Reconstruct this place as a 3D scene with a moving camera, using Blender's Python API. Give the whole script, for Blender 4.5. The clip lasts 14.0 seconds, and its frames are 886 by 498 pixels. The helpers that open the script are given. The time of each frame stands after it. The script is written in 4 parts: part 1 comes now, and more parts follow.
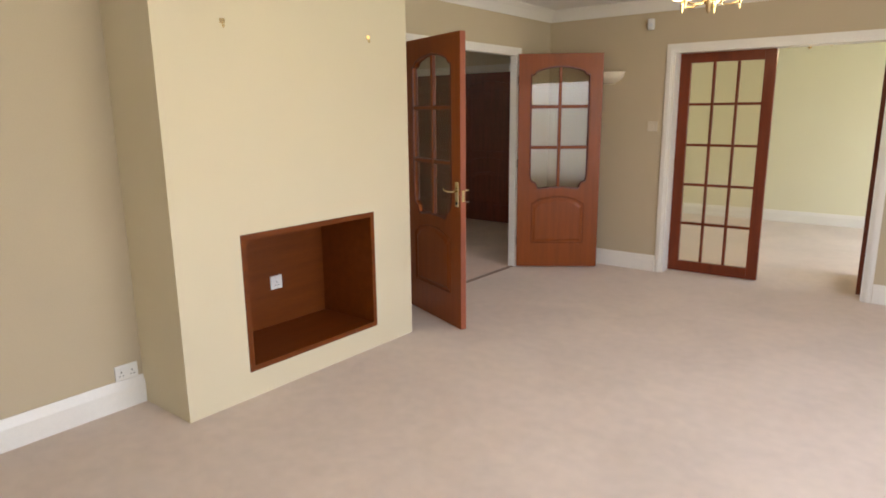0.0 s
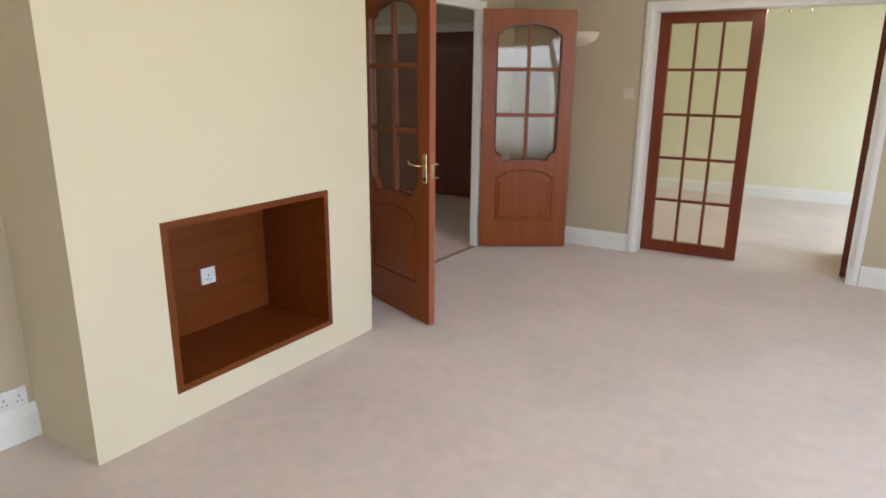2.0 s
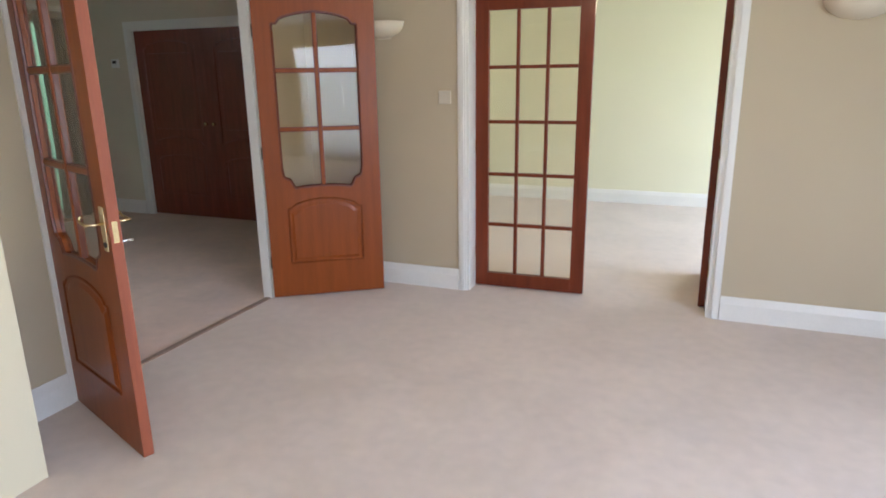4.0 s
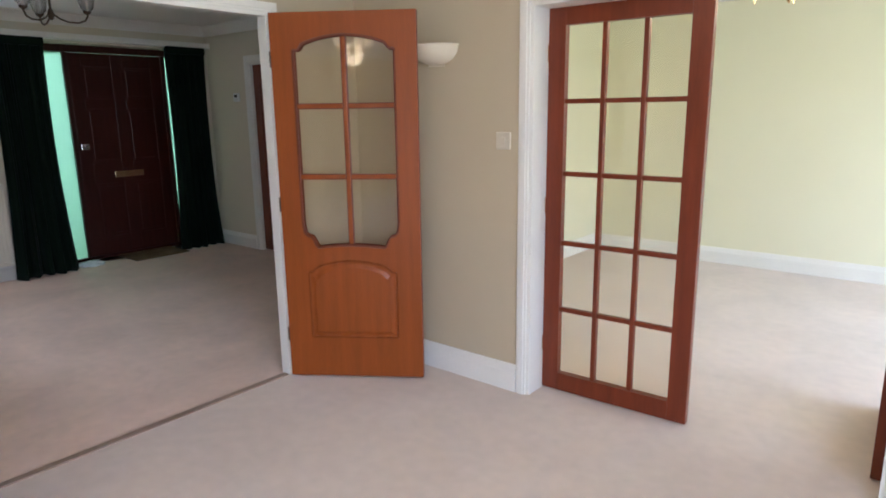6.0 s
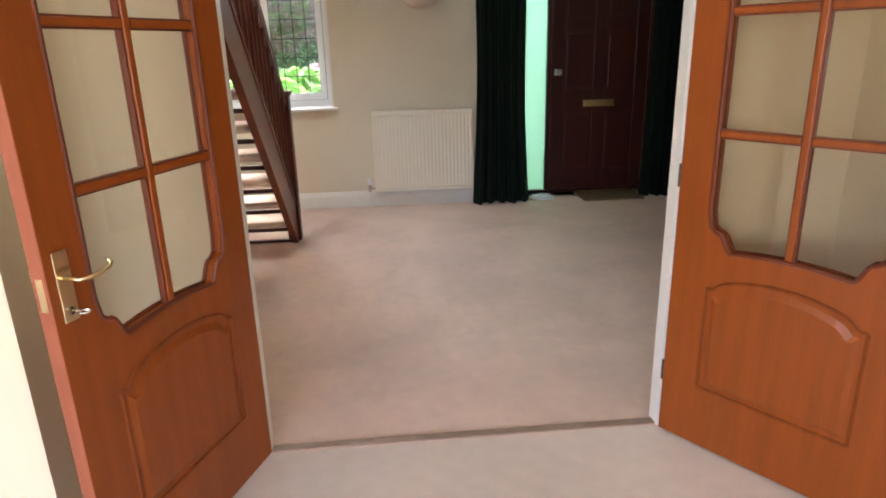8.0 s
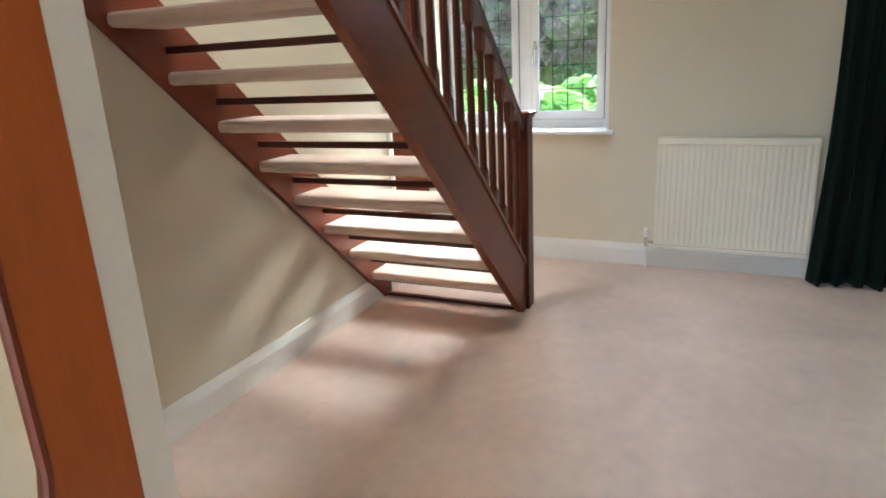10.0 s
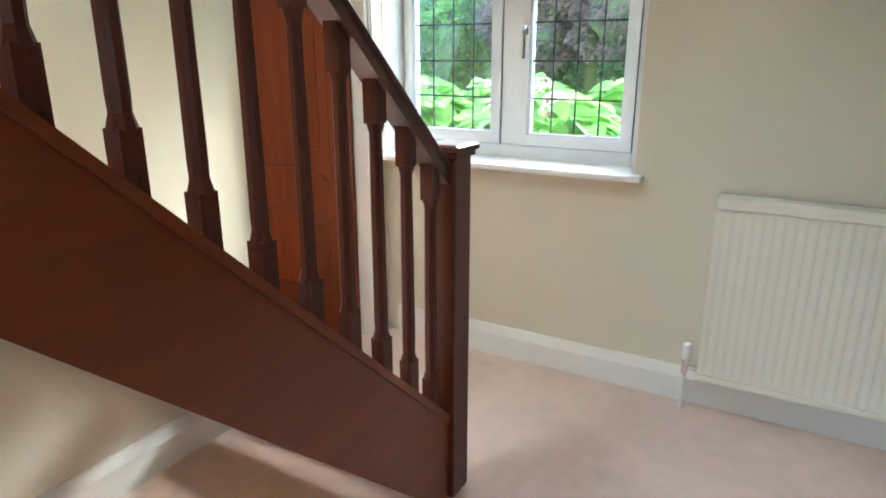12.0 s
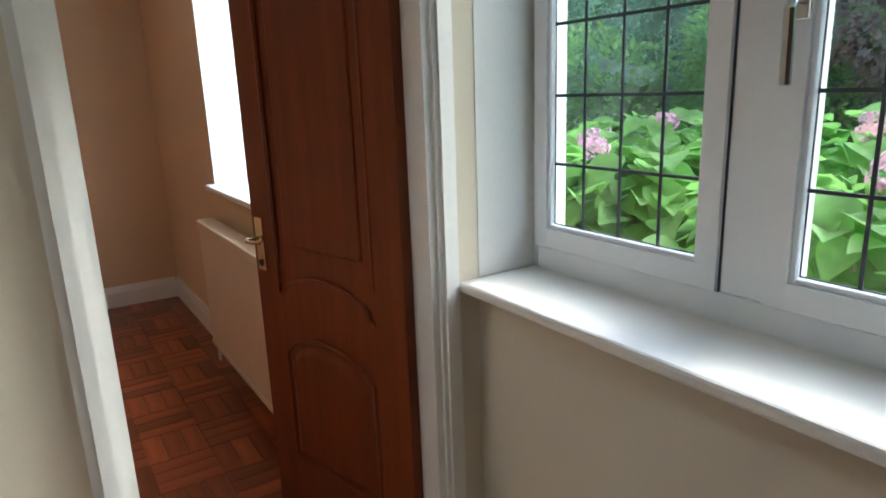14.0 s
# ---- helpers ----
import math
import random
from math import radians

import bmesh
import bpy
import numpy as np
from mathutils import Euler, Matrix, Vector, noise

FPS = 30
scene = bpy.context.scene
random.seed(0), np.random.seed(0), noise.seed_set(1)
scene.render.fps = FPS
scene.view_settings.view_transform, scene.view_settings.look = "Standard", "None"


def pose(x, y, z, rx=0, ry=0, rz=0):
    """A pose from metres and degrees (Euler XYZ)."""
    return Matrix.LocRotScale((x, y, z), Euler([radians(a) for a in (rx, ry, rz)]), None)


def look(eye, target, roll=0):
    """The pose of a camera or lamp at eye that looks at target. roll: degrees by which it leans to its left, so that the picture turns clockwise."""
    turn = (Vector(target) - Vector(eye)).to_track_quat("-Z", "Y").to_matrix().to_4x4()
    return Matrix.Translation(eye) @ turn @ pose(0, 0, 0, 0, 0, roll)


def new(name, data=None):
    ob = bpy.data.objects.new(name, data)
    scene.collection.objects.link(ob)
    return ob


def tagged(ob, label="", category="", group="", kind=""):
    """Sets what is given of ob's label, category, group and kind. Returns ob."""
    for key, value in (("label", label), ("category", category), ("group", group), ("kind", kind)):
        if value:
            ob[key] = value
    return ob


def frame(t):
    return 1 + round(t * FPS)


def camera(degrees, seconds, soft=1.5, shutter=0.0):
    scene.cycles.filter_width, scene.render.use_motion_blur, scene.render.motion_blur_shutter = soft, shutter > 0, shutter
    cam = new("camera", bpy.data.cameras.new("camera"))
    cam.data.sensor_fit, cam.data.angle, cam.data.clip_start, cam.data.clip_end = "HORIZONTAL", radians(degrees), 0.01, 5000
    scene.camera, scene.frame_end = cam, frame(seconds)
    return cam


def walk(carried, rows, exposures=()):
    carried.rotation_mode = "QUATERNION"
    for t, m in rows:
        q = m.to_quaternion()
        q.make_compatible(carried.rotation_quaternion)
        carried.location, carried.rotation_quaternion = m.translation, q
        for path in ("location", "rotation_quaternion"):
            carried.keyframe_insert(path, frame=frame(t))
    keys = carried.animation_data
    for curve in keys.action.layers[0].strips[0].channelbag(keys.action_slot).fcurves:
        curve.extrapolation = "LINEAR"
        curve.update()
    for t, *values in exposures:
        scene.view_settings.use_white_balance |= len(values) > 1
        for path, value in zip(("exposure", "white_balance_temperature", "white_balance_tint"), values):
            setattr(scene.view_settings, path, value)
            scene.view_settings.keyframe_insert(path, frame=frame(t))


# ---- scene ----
cam = camera(69.7, 14.0, soft=1.8)
PATH = [
    (0, (0.774, 0.818, 1.49), (-0.441, 2.35, 1.067), -0.6),
    (0.5, (0.71, 0.815, 1.499), (-0.591, 2.277, 1.087), -1.8),
    (1, (0.545, 0.855, 1.497), (-0.678, 2.402, 1.162), -2.6),
    (1.5, (0.35, 0.962, 1.488), (-0.717, 2.597, 1.053), -1.3),
    (2, (0.25, 1.201, 1.445), (-0.786, 2.831, 0.927), 0.5),
    (2.5, (0.207, 1.5, 1.472), (-0.831, 3.138, 0.983), -3.1),
    (3, (0.133, 1.882, 1.492), (-0.677, 3.661, 1.069), -4.1),
    (3.5, (0.16, 2.213, 1.468), (-0.513, 4.022, 0.942), -0.5),
    (6, (0.46, 3.881, 1.496), (-0.783, 5.388, 1.068), -0.8),
    (6.5, (0.364, 4.198, 1.463), (-1.046, 5.51, 0.923), -2.1),
    (7, (0.211, 4.5, 1.486), (-1.539, 5.322, 0.976), -5.1),
    (7.5, (-0.065, 4.728, 1.468), (-1.946, 5.18, 0.962), -2.4),
    (8, (-0.344, 4.982, 1.445), (-2.242, 5.14, 0.835), -1.5),
    (8.5, (-0.613, 5.208, 1.453), (-2.487, 4.966, 0.797), -2.1),
    (9, (-1.02, 5.324, 1.442), (-2.863, 4.855, 0.821), -3.2),
    (11.5, (-3.205, 5.188, 1.414), (-4.798, 4.117, 0.851), -0.9),
    (12, (-3.712, 5.118, 1.380), (-5.373, 4.162, 0.806), 0.0),
    (12.5, (-4.178, 5.053, 1.401), (-5.826, 4.121, 0.754), -0.6),
    (13, (-4.623, 4.952, 1.418), (-6.246, 3.916, 0.877), -3.7),
    (13.5, (-5.016, 4.752, 1.429), (-6.446, 3.441, 0.942), -3.1),
    (14, (-5.395, 4.54, 1.391), (-6.447, 2.91, 0.908), -2.1),
]
walk(cam, [(t, look(eye, target, roll)) for t, eye, target, roll in PATH],
     exposures=[(0, 2.6, 6250, 12), (1, 2.6, 5650, 9), (2.5, 2.7, 5550, 9), (3.5, 2.85, 5350, 9), (6, 3.1, 5200, 11), (7.7, 3.55, 5750, 13), (9, 3.6, 5450, 8), (11.5, 3.9, 5000, 0), (12.5, 3.5, 5100, 0), (13.3, 2.9, 5100, 2), (14, 2.35, 5200, 4)])

# ---- world, sun, daylight ----
world = bpy.data.worlds.new("sky")
scene.world = world
world.use_nodes = True
wn = world.node_tree
sky = wn.nodes.new("ShaderNodeTexSky")
sky.sky_type = "NISHITA"
sky.sun_disc = False
sky.sun_elevation = radians(31)
sky.sun_rotation = radians(280)
sky.dust_density, sky.air_density, sky.ozone_density = 6.0, 0.8, 0.5
wn.links.new(sky.outputs[0], wn.nodes["Background"].inputs[0])
wn.nodes["Background"].inputs[1].default_value = 0.15

sun = new("sun", bpy.data.lights.new("sun", "SUN"))
sun.data.energy, sun.data.angle, sun.data.color = 0.52, radians(12), (1.0, 0.98, 0.95)
sun.matrix_world = look((-16.0, 5.8, 7.8), (-6, 4, 1.5))


def window_light(name, m, w, h, watts, colour=(1.0, 0.98, 0.95)):
    ob = new(name, bpy.data.lights.new(name, "AREA"))
    ob.data.shape, ob.data.size, ob.data.size_y = "RECTANGLE", w, h
    ob.data.energy, ob.data.color = watts, colour
    ob.matrix_world = m
    return ob


window_light("daylight_patio", look((2.75, 0.675, 1.1), (0, 0.675, 0.3)), 2.55, 1.9, 14, (1.0, 0.97, 0.97))
# bay opening is unseen and assumed; its lamp lights the room from the east
window_light("daylight_bay", look((2.75, 3.375, 1.375), (0.4, 3.375, 0.4)), 2.6, 1.6, 11, (1.0, 0.97, 0.97))
window_light("daylight_dining", look((2.75, 8.5, 0.95), (0.9, 8.3, 0.0)), 2.6, 1.6, 12.5, (1.0, 0.99, 0.98))
# unseen fill lamp over the stairs, added to brighten the hall
window_light("daylight_landing", look((-4.1, 3.22, 3.9), (-4.1, 6.0, 2.4)), 1.4, 1.2, 12, (0.97, 0.99, 1.0))
window_light("daylight_side_room", look((-6.455, 2.06, 1.53), (-3.0, 2.06, 1.2)), 1.62, 1.0, 5, (1.0, 0.98, 0.95))


# ---- materials ----
def material(name, colour, rough=0.6, metal=0.0, dark=0.85, light=1.1, scale=6.0, stretch=(1, 1, 1), fine=60.0, bump=0.1,
             spec=0.5, sheen=0.0, per_piece=0.0, coat=0.0, broad=0.0):
    m = bpy.data.materials.new(name)
    m.use_nodes = True
    nt = m.node_tree
    b = nt.nodes["Principled BSDF"]
    co = nt.nodes.new("ShaderNodeTexCoord")
    mp = nt.nodes.new("ShaderNodeMapping")
    mp.inputs["Scale"].default_value = stretch
    nt.links.new(co.outputs["Object"], mp.inputs[0])
    n1, n2 = nt.nodes.new("ShaderNodeTexNoise"), nt.nodes.new("ShaderNodeTexNoise")
    for n, sc, de in ((n1, scale, 4.0), (n2, fine, 3.0)):
        n.inputs["Scale"].default_value = sc
        n.inputs["Detail"].default_value = de
        nt.links.new(mp.outputs[0], n.inputs["Vector"])
    mix = nt.nodes.new("ShaderNodeMath")
    mix.operation = "MULTIPLY_ADD"
    mix.inputs[1].default_value = 0.65
    nt.links.new(n1.outputs[0], mix.inputs[0])
    half = nt.nodes.new("ShaderNodeMath")
    half.operation = "MULTIPLY"
    half.inputs[1].default_value = 0.35
    nt.links.new(n2.outputs[0], half.inputs[0])
    nt.links.new(half.outputs[0], mix.inputs[2])
    ramp = nt.nodes.new("ShaderNodeValToRGB")
    ramp.color_ramp.elements[0].position, ramp.color_ramp.elements[1].position = 0.32, 0.68
    ramp.color_ramp.elements[0].color = (*[min(1, c * dark) for c in colour], 1)
    ramp.color_ramp.elements[1].color = (*[min(1, c * light) for c in colour], 1)
    nt.links.new(mix.outputs[0], ramp.inputs[0])
    out = ramp.outputs[0]
    if broad:
        n3, r3, mx3 = nt.nodes.new("ShaderNodeTexNoise"), nt.nodes.new("ShaderNodeMapRange"), nt.nodes.new("ShaderNodeVectorMath")
        n3.inputs["Scale"].default_value, n3.inputs["Detail"].default_value, n3.inputs["Distortion"].default_value = 1.7, 5.0, 0.6
        nt.links.new(mp.outputs[0], n3.inputs["Vector"])
        r3.inputs["From Min"].default_value, r3.inputs["From Max"].default_value = 0.35, 0.65
        r3.inputs["To Min"].default_value, r3.inputs["To Max"].default_value = 1 - broad, 1 + broad * 0.5
        nt.links.new(n3.outputs[0], r3.inputs[0])
        mx3.operation = "SCALE"
        nt.links.new(out, mx3.inputs[0])
        nt.links.new(r3.outputs[0], mx3.inputs["Scale"])
        out = mx3.outputs[0]
    if per_piece:
        info = nt.nodes.new("ShaderNodeObjectInfo")
        hsv = nt.nodes.new("ShaderNodeHueSaturation")
        rng = nt.nodes.new("ShaderNodeMapRange")
        rng.inputs["To Min"].default_value, rng.inputs["To Max"].default_value = 1 - per_piece, 1 + per_piece
        nt.links.new(info.outputs["Random"], rng.inputs[0])
        nt.links.new(rng.outputs[0], hsv.inputs["Value"])
        nt.links.new(out, hsv.inputs["Color"])
        out = hsv.outputs[0]
    nt.links.new(out, b.inputs["Base Color"])
    b.inputs["Roughness"].default_value, b.inputs["Metallic"].default_value = rough, metal
    b.inputs["Specular IOR Level"].default_value = spec
    b.inputs["Sheen Weight"].default_value = sheen
    b.inputs["Coat Weight"].default_value = coat
    b.inputs["Coat Roughness"].default_value = 0.15
    if bump:
        bp = nt.nodes.new("ShaderNodeBump")
        bp.inputs["Strength"].default_value, bp.inputs["Distance"].default_value = bump, 0.004
        nt.links.new(n2.outputs[0], bp.inputs["Height"])
        nt.links.new(bp.outputs[0], b.inputs["Normal"])
    return m


def glass(name, tint=(0.96, 0.98, 0.96), gloss=1.0):
    m = bpy.data.materials.new(name)
    m.use_nodes = True
    nt = m.node_tree
    nt.nodes.clear()
    out = nt.nodes.new("ShaderNodeOutputMaterial")
    tr, gl, mx, lw = (nt.nodes.new("ShaderNode" + k) for k in ("BsdfTransparent", "BsdfGlossy", "MixShader", "LayerWeight"))
    tr.inputs[0].default_value = (*tint, 1)
    gl.inputs["Roughness"].default_value = 0.02
    lw.inputs["Blend"].default_value = 0.5
    pw, mul = nt.nodes.new("ShaderNodeMath"), nt.nodes.new("ShaderNodeMath")
    pw.operation, pw.inputs[1].default_value = "POWER", 5.0
    mul.operation, mul.use_clamp = "MULTIPLY_ADD", True
    mul.inputs[1].default_value, mul.inputs[2].default_value = 0.95 * gloss, 0.04 * gloss
    nt.links.new(lw.outputs["Facing"], pw.inputs[0])
    nt.links.new(pw.outputs[0], mul.inputs[0])
    nt.links.new(mul.outputs[0], mx.inputs[0])
    nt.links.new(tr.outputs[0], mx.inputs[1])
    nt.links.new(gl.outputs[0], mx.inputs[2])
    nt.links.new(mx.outputs[0], out.inputs[0])
    return m


def glow(name, colour, strength):
    m = bpy.data.materials.new(name)
    m.use_nodes = True
    b = m.node_tree.nodes["Principled BSDF"]
    b.inputs["Base Color"].default_value = (*colour, 1)
    b.inputs["Emission Color"].default_value = (*colour, 1)
    b.inputs["Emission Strength"].default_value = strength
    return m


M_WALL = material("beige_wall_paint", (0.52, 0.437, 0.305), 0.85, dark=0.96, light=1.03, scale=1.3, fine=180, bump=0.12, spec=0.25)
# breast cream is lighter than the walls: light on it put into the colour
M_BREAST = material("lit_cream_wall", (0.68, 0.605, 0.43), 0.85, dark=0.97, light=1.02, scale=1.3, fine=180, bump=0.12, spec=0.25)
M_DINING = material("pale_yellow_paint", (0.76, 0.725, 0.53), 0.85, dark=0.97, light=1.02, scale=1.3, fine=180, bump=0.1, spec=0.25)
M_HALL = material("magnolia_paint", (0.68, 0.61, 0.475), 0.85, dark=0.96, light=1.03, scale=1.3, fine=180, bump=0.12, spec=0.25)
M_ROOM = material("peach_paint", (0.72, 0.52, 0.32), 0.85, dark=0.96, light=1.03, scale=1.3, fine=180, bump=0.12, spec=0.25)
M_CEIL = material("ceiling_white", (0.80, 0.78, 0.74), 0.9, dark=0.97, light=1.02, scale=2, fine=90, bump=0.2, spec=0.2)
M_TRIM = material("white_gloss_paint", (0.80, 0.775, 0.72), 0.35, dark=0.95, light=1.03, scale=3, fine=70, bump=0.04)
M_UPVC = material("white_plastic", (0.80, 0.82, 0.84), 0.3, dark=0.98, light=1.02, scale=3, fine=40, bump=0.0)
M_CARPET = material("beige_carpet", (0.71, 0.60, 0.515), 0.95, dark=0.93, light=1.04, scale=14, fine=260, bump=0.9, spec=0.1, sheen=0.25, broad=0.06)
M_CARPET2 = material("rose_beige_carpet", (0.76, 0.565, 0.45), 0.95, dark=0.92, light=1.05, scale=14, fine=260, bump=0.9, spec=0.1, sheen=0.25, broad=0.10)
M_DOOR = material("orange_mahogany", (0.25, 0.058, 0.0060), 0.38, spec=0.3, dark=0.85, light=1.12, scale=3.0, stretch=(9, 9, 0.6), fine=26, bump=0.05, coat=0.08)
# door wood darkened so the mouldings carry painted shadow lines
M_MOULD = material("shadow_orange_moulding", (0.19, 0.042, 0.005), 0.5, spec=0.25, dark=0.78, light=1.2, scale=3.0, stretch=(9, 9, 0.6), fine=26, bump=0.05)
M_EDGE = material("pink_raw_door_edge", (0.28, 0.072, 0.028), 0.6, dark=0.8, light=1.15, scale=3.0, stretch=(9, 9, 0.6), fine=26, bump=0.05)
# door mahogany made darker: the room door's backlit shade put into colour
M_ROOMDOOR = material("backlit_mahogany_door", (0.17, 0.036, 0.0065), 0.38, spec=0.3, dark=0.78, light=1.2, scale=3.0, stretch=(9, 9, 0.6), fine=26, bump=0.05, coat=0.08)
# dark red beads; also paints the shadow lines along the glazing bars
M_BAR = material("dark_beading_and_shadow", (0.13, 0.026, 0.008), 0.35, dark=0.75, light=1.25, scale=3.0, stretch=(9, 9, 0.6), fine=26, bump=0.05, coat=0.08)
M_PANE_WOOD = material("red_mahogany", (0.15, 0.027, 0.008), 0.34, spec=0.35, dark=0.75, light=1.25, scale=3.0, stretch=(9, 9, 0.6), fine=26, bump=0.05, coat=0.08)
M_STAIR = material("dark_mahogany", (0.18, 0.034, 0.006), 0.36, spec=0.4, dark=0.84, light=1.14, scale=3.0, stretch=(0.8, 9, 9), fine=26, bump=0.05, coat=0.12)
# rail and uprights: stair mahogany darkened, backlit shade put into the colour
M_RAIL = material("backlit_mahogany_rail", (0.075, 0.015, 0.007), 0.3, dark=0.7, light=1.3, scale=3.0, stretch=(0.8, 9, 9), fine=26, bump=0.05, coat=0.15)
M_POST = material("backlit_mahogany_upright", (0.085, 0.018, 0.007), 0.42, spec=0.3, dark=0.7, light=1.3, scale=3.0, stretch=(9, 9, 0.8), fine=26, bump=0.05, coat=0.04)
M_FRONT = material("oxblood_hardwood", (0.040, 0.007, 0.004), 0.35, spec=0.35, dark=0.7, light=1.25, scale=3.0, stretch=(9, 9, 0.7), fine=26, bump=0.05, coat=0.2)
M_CUP = material("red_brown_cupboard", (0.17, 0.040, 0.018), 0.35, dark=0.75, light=1.25, scale=3.0, stretch=(9, 9, 0.7), fine=26, bump=0.05, coat=0.1)
M_NICHE = material("stained_plywood", (0.15, 0.036, 0.004), 0.4, spec=0.3, dark=0.8, light=1.15, scale=2.5, stretch=(8, 0.9, 8), fine=24, bump=0.05)
M_BRASS = material("polished_brass", (0.74, 0.59, 0.33), 0.22, metal=1.0, dark=0.9, light=1.05, scale=20, fine=120, bump=0.0)
M_IRON = material("dull_bronze", (0.10, 0.07, 0.05), 0.45, metal=0.7, scale=20, fine=120, bump=0.0)
M_CHROME = material("chrome", (0.75, 0.75, 0.75), 0.18, metal=1.0, dark=0.95, light=1.03, bump=0.0)
M_PLASTIC = material("white_socket_plastic", (0.78, 0.77, 0.74), 0.35, dark=0.98, light=1.02, bump=0.0)
M_CREAM = material("cream_switch_plastic", (0.60, 0.54, 0.43), 0.4, dark=0.98, light=1.02, bump=0.0)
M_DARK = material("black_slot", (0.02, 0.02, 0.02), 0.6, bump=0.0)
M_PLASTER = material("cream_plaster_lamp", (0.72, 0.64, 0.50), 0.7, dark=0.97, light=1.02, bump=0.05)
M_VELVET = material("dark_green_velvet", (0.0045, 0.0105, 0.006), 0.9, dark=0.6, light=1.4, scale=5, stretch=(1, 1, 0.3), fine=200, bump=0.3, spec=0.1, sheen=0.03)
M_RAD = material("cream_radiator_enamel", (0.74, 0.685, 0.56), 0.35, dark=0.97, light=1.02, bump=0.0)
M_RAD2 = material("peach_radiator_enamel", (0.76, 0.60, 0.41), 0.4, dark=0.97, light=1.02, bump=0.0)
M_MAT = material("brown_coir", (0.20, 0.13, 0.075), 0.95, dark=0.7, light=1.2, scale=12, fine=300, bump=1.0, spec=0.1)
M_PARQ = material("red_parquet", (0.26, 0.055, 0.016), 0.3, dark=0.7, light=1.3, scale=4, stretch=(1, 9, 9), fine=20, bump=0.05, per_piece=0.45, coat=0.3)
M_STRIP = material("aluminium_strip", (0.34, 0.24, 0.18), 0.5, metal=0.2, bump=0.0)
M_LEAD = material("lead_came", (0.07, 0.08, 0.09), 0.5, metal=0.4, bump=0.0)
M_GRASS = material("lawn", (0.20, 0.27, 0.06), 0.95, dark=0.6, light=1.4, scale=1.5, fine=120, bump=0.8, spec=0.1)
def leafy(m, amount):
    """Lets light through thin leaves."""
    nt = m.node_tree
    b, out = nt.nodes["Principled BSDF"], nt.nodes["Material Output"]
    tl, mx = nt.nodes.new("ShaderNodeBsdfTranslucent"), nt.nodes.new("ShaderNodeMixShader")
    nt.links.new(b.inputs["Base Color"].links[0].from_socket, tl.inputs[0])
    mx.inputs[0].default_value = amount
    nt.links.new(b.outputs[0], mx.inputs[1])
    nt.links.new(tl.outputs[0], mx.inputs[2])
    nt.links.new(mx.outputs[0], out.inputs[0])
    return m


M_LEAF = material("hydrangea_leaf", (0.23, 0.43, 0.10), 0.6, dark=0.6, light=1.5, scale=4, fine=20, bump=0.0, per_piece=0.25)
M_HEDGE = material("conifer_green", (0.36, 0.49, 0.31), 0.7, dark=0.45, light=1.7, scale=1.5, fine=12, bump=0.0)
M_SHRUB = material("shrub_green", (0.28, 0.42, 0.16), 0.7, dark=0.6, light=1.5, scale=1.5, fine=12, bump=0.0)
# dark green for cores: shade between the leaves put into the colour
M_CORE = material("leaf_gap_shade", (0.18, 0.23, 0.13), 0.9, dark=0.6, light=1.5, scale=6, fine=40, bump=0.5)
M_PURPLE = material("copper_leaf", (0.33, 0.25, 0.25), 0.6, dark=0.75, light=1.3, scale=2, fine=12, bump=0.0)
M_PINK = material("pink_petals", (0.85, 0.50, 0.62), 0.7, dark=0.8, light=1.25, scale=12, fine=60, bump=0.0, per_piece=0.15)
for m_, k_ in ((M_LEAF, 0.6), (M_HEDGE, 0.6), (M_SHRUB, 0.6), (M_PURPLE, 0.6), (M_PINK, 0.3)):
    leafy(m_, k_)
M_STEM = material("green_stem", (0.10, 0.12, 0.04), 0.8, bump=0.0)
M_BLIND = material("cream_blind_cloth", (0.78, 0.76, 0.60), 0.9, dark=0.96, light=1.03, fine=300, bump=0.2, spec=0.1)
M_CLOTH = material("white_crumpled_cloth", (0.75, 0.77, 0.80), 0.7, bump=0.2)
M_RENDER = material("pale_outer_render", (0.55, 0.52, 0.46), 0.9, fine=90, bump=0.3)
M_GLASS = glass("clear_glass", (0.97, 0.95, 0.90), 1.05)
M_WINGLASS = glass("window_glass", (0.97, 0.99, 0.98), 0.8)
M_SHADE = glow("lit_cream_shade", (1.0, 0.78, 0.50), 0.42)
M_BULB = glow("lit_bulb", (0.9, 0.97, 1.0), 2.5)
M_LAMPGLASS = glass("clear_lamp_glass", (0.9, 0.9, 0.9), 2.0)
M_OBS = bpy.data.materials.new("obscured_glass")
M_OBS.use_nodes = True
on = M_OBS.node_tree
on.nodes.clear()
o_out, o_tl, o_tp, o_mx = (on.nodes.new("ShaderNode" + k) for k in ("OutputMaterial", "BsdfTranslucent", "BsdfTransparent", "MixShader"))
o_tl.inputs[0].default_value = (0.25, 0.36, 0.30, 1)
o_tp.inputs[0].default_value = (0.30, 0.42, 0.36, 1)
o_mx.inputs[0].default_value = 0.5
on.links.new(o_tl.outputs[0], o_mx.inputs[1])
on.links.new(o_tp.outputs[0], o_mx.inputs[2])
on.links.new(o_mx.outputs[0], o_out.inputs[0])


M_NET = bpy.data.materials.new("sheer_net")
M_NET.use_nodes = True
nn = M_NET.node_tree
nn.nodes.clear()
n_out, n_tl, n_tp, n_mx = (nn.nodes.new("ShaderNode" + k) for k in ("OutputMaterial", "BsdfTranslucent", "BsdfTransparent", "MixShader"))
n_tl.inputs[0].default_value = (0.80, 0.80, 0.78, 1)
n_mx.inputs[0].default_value = 0.45
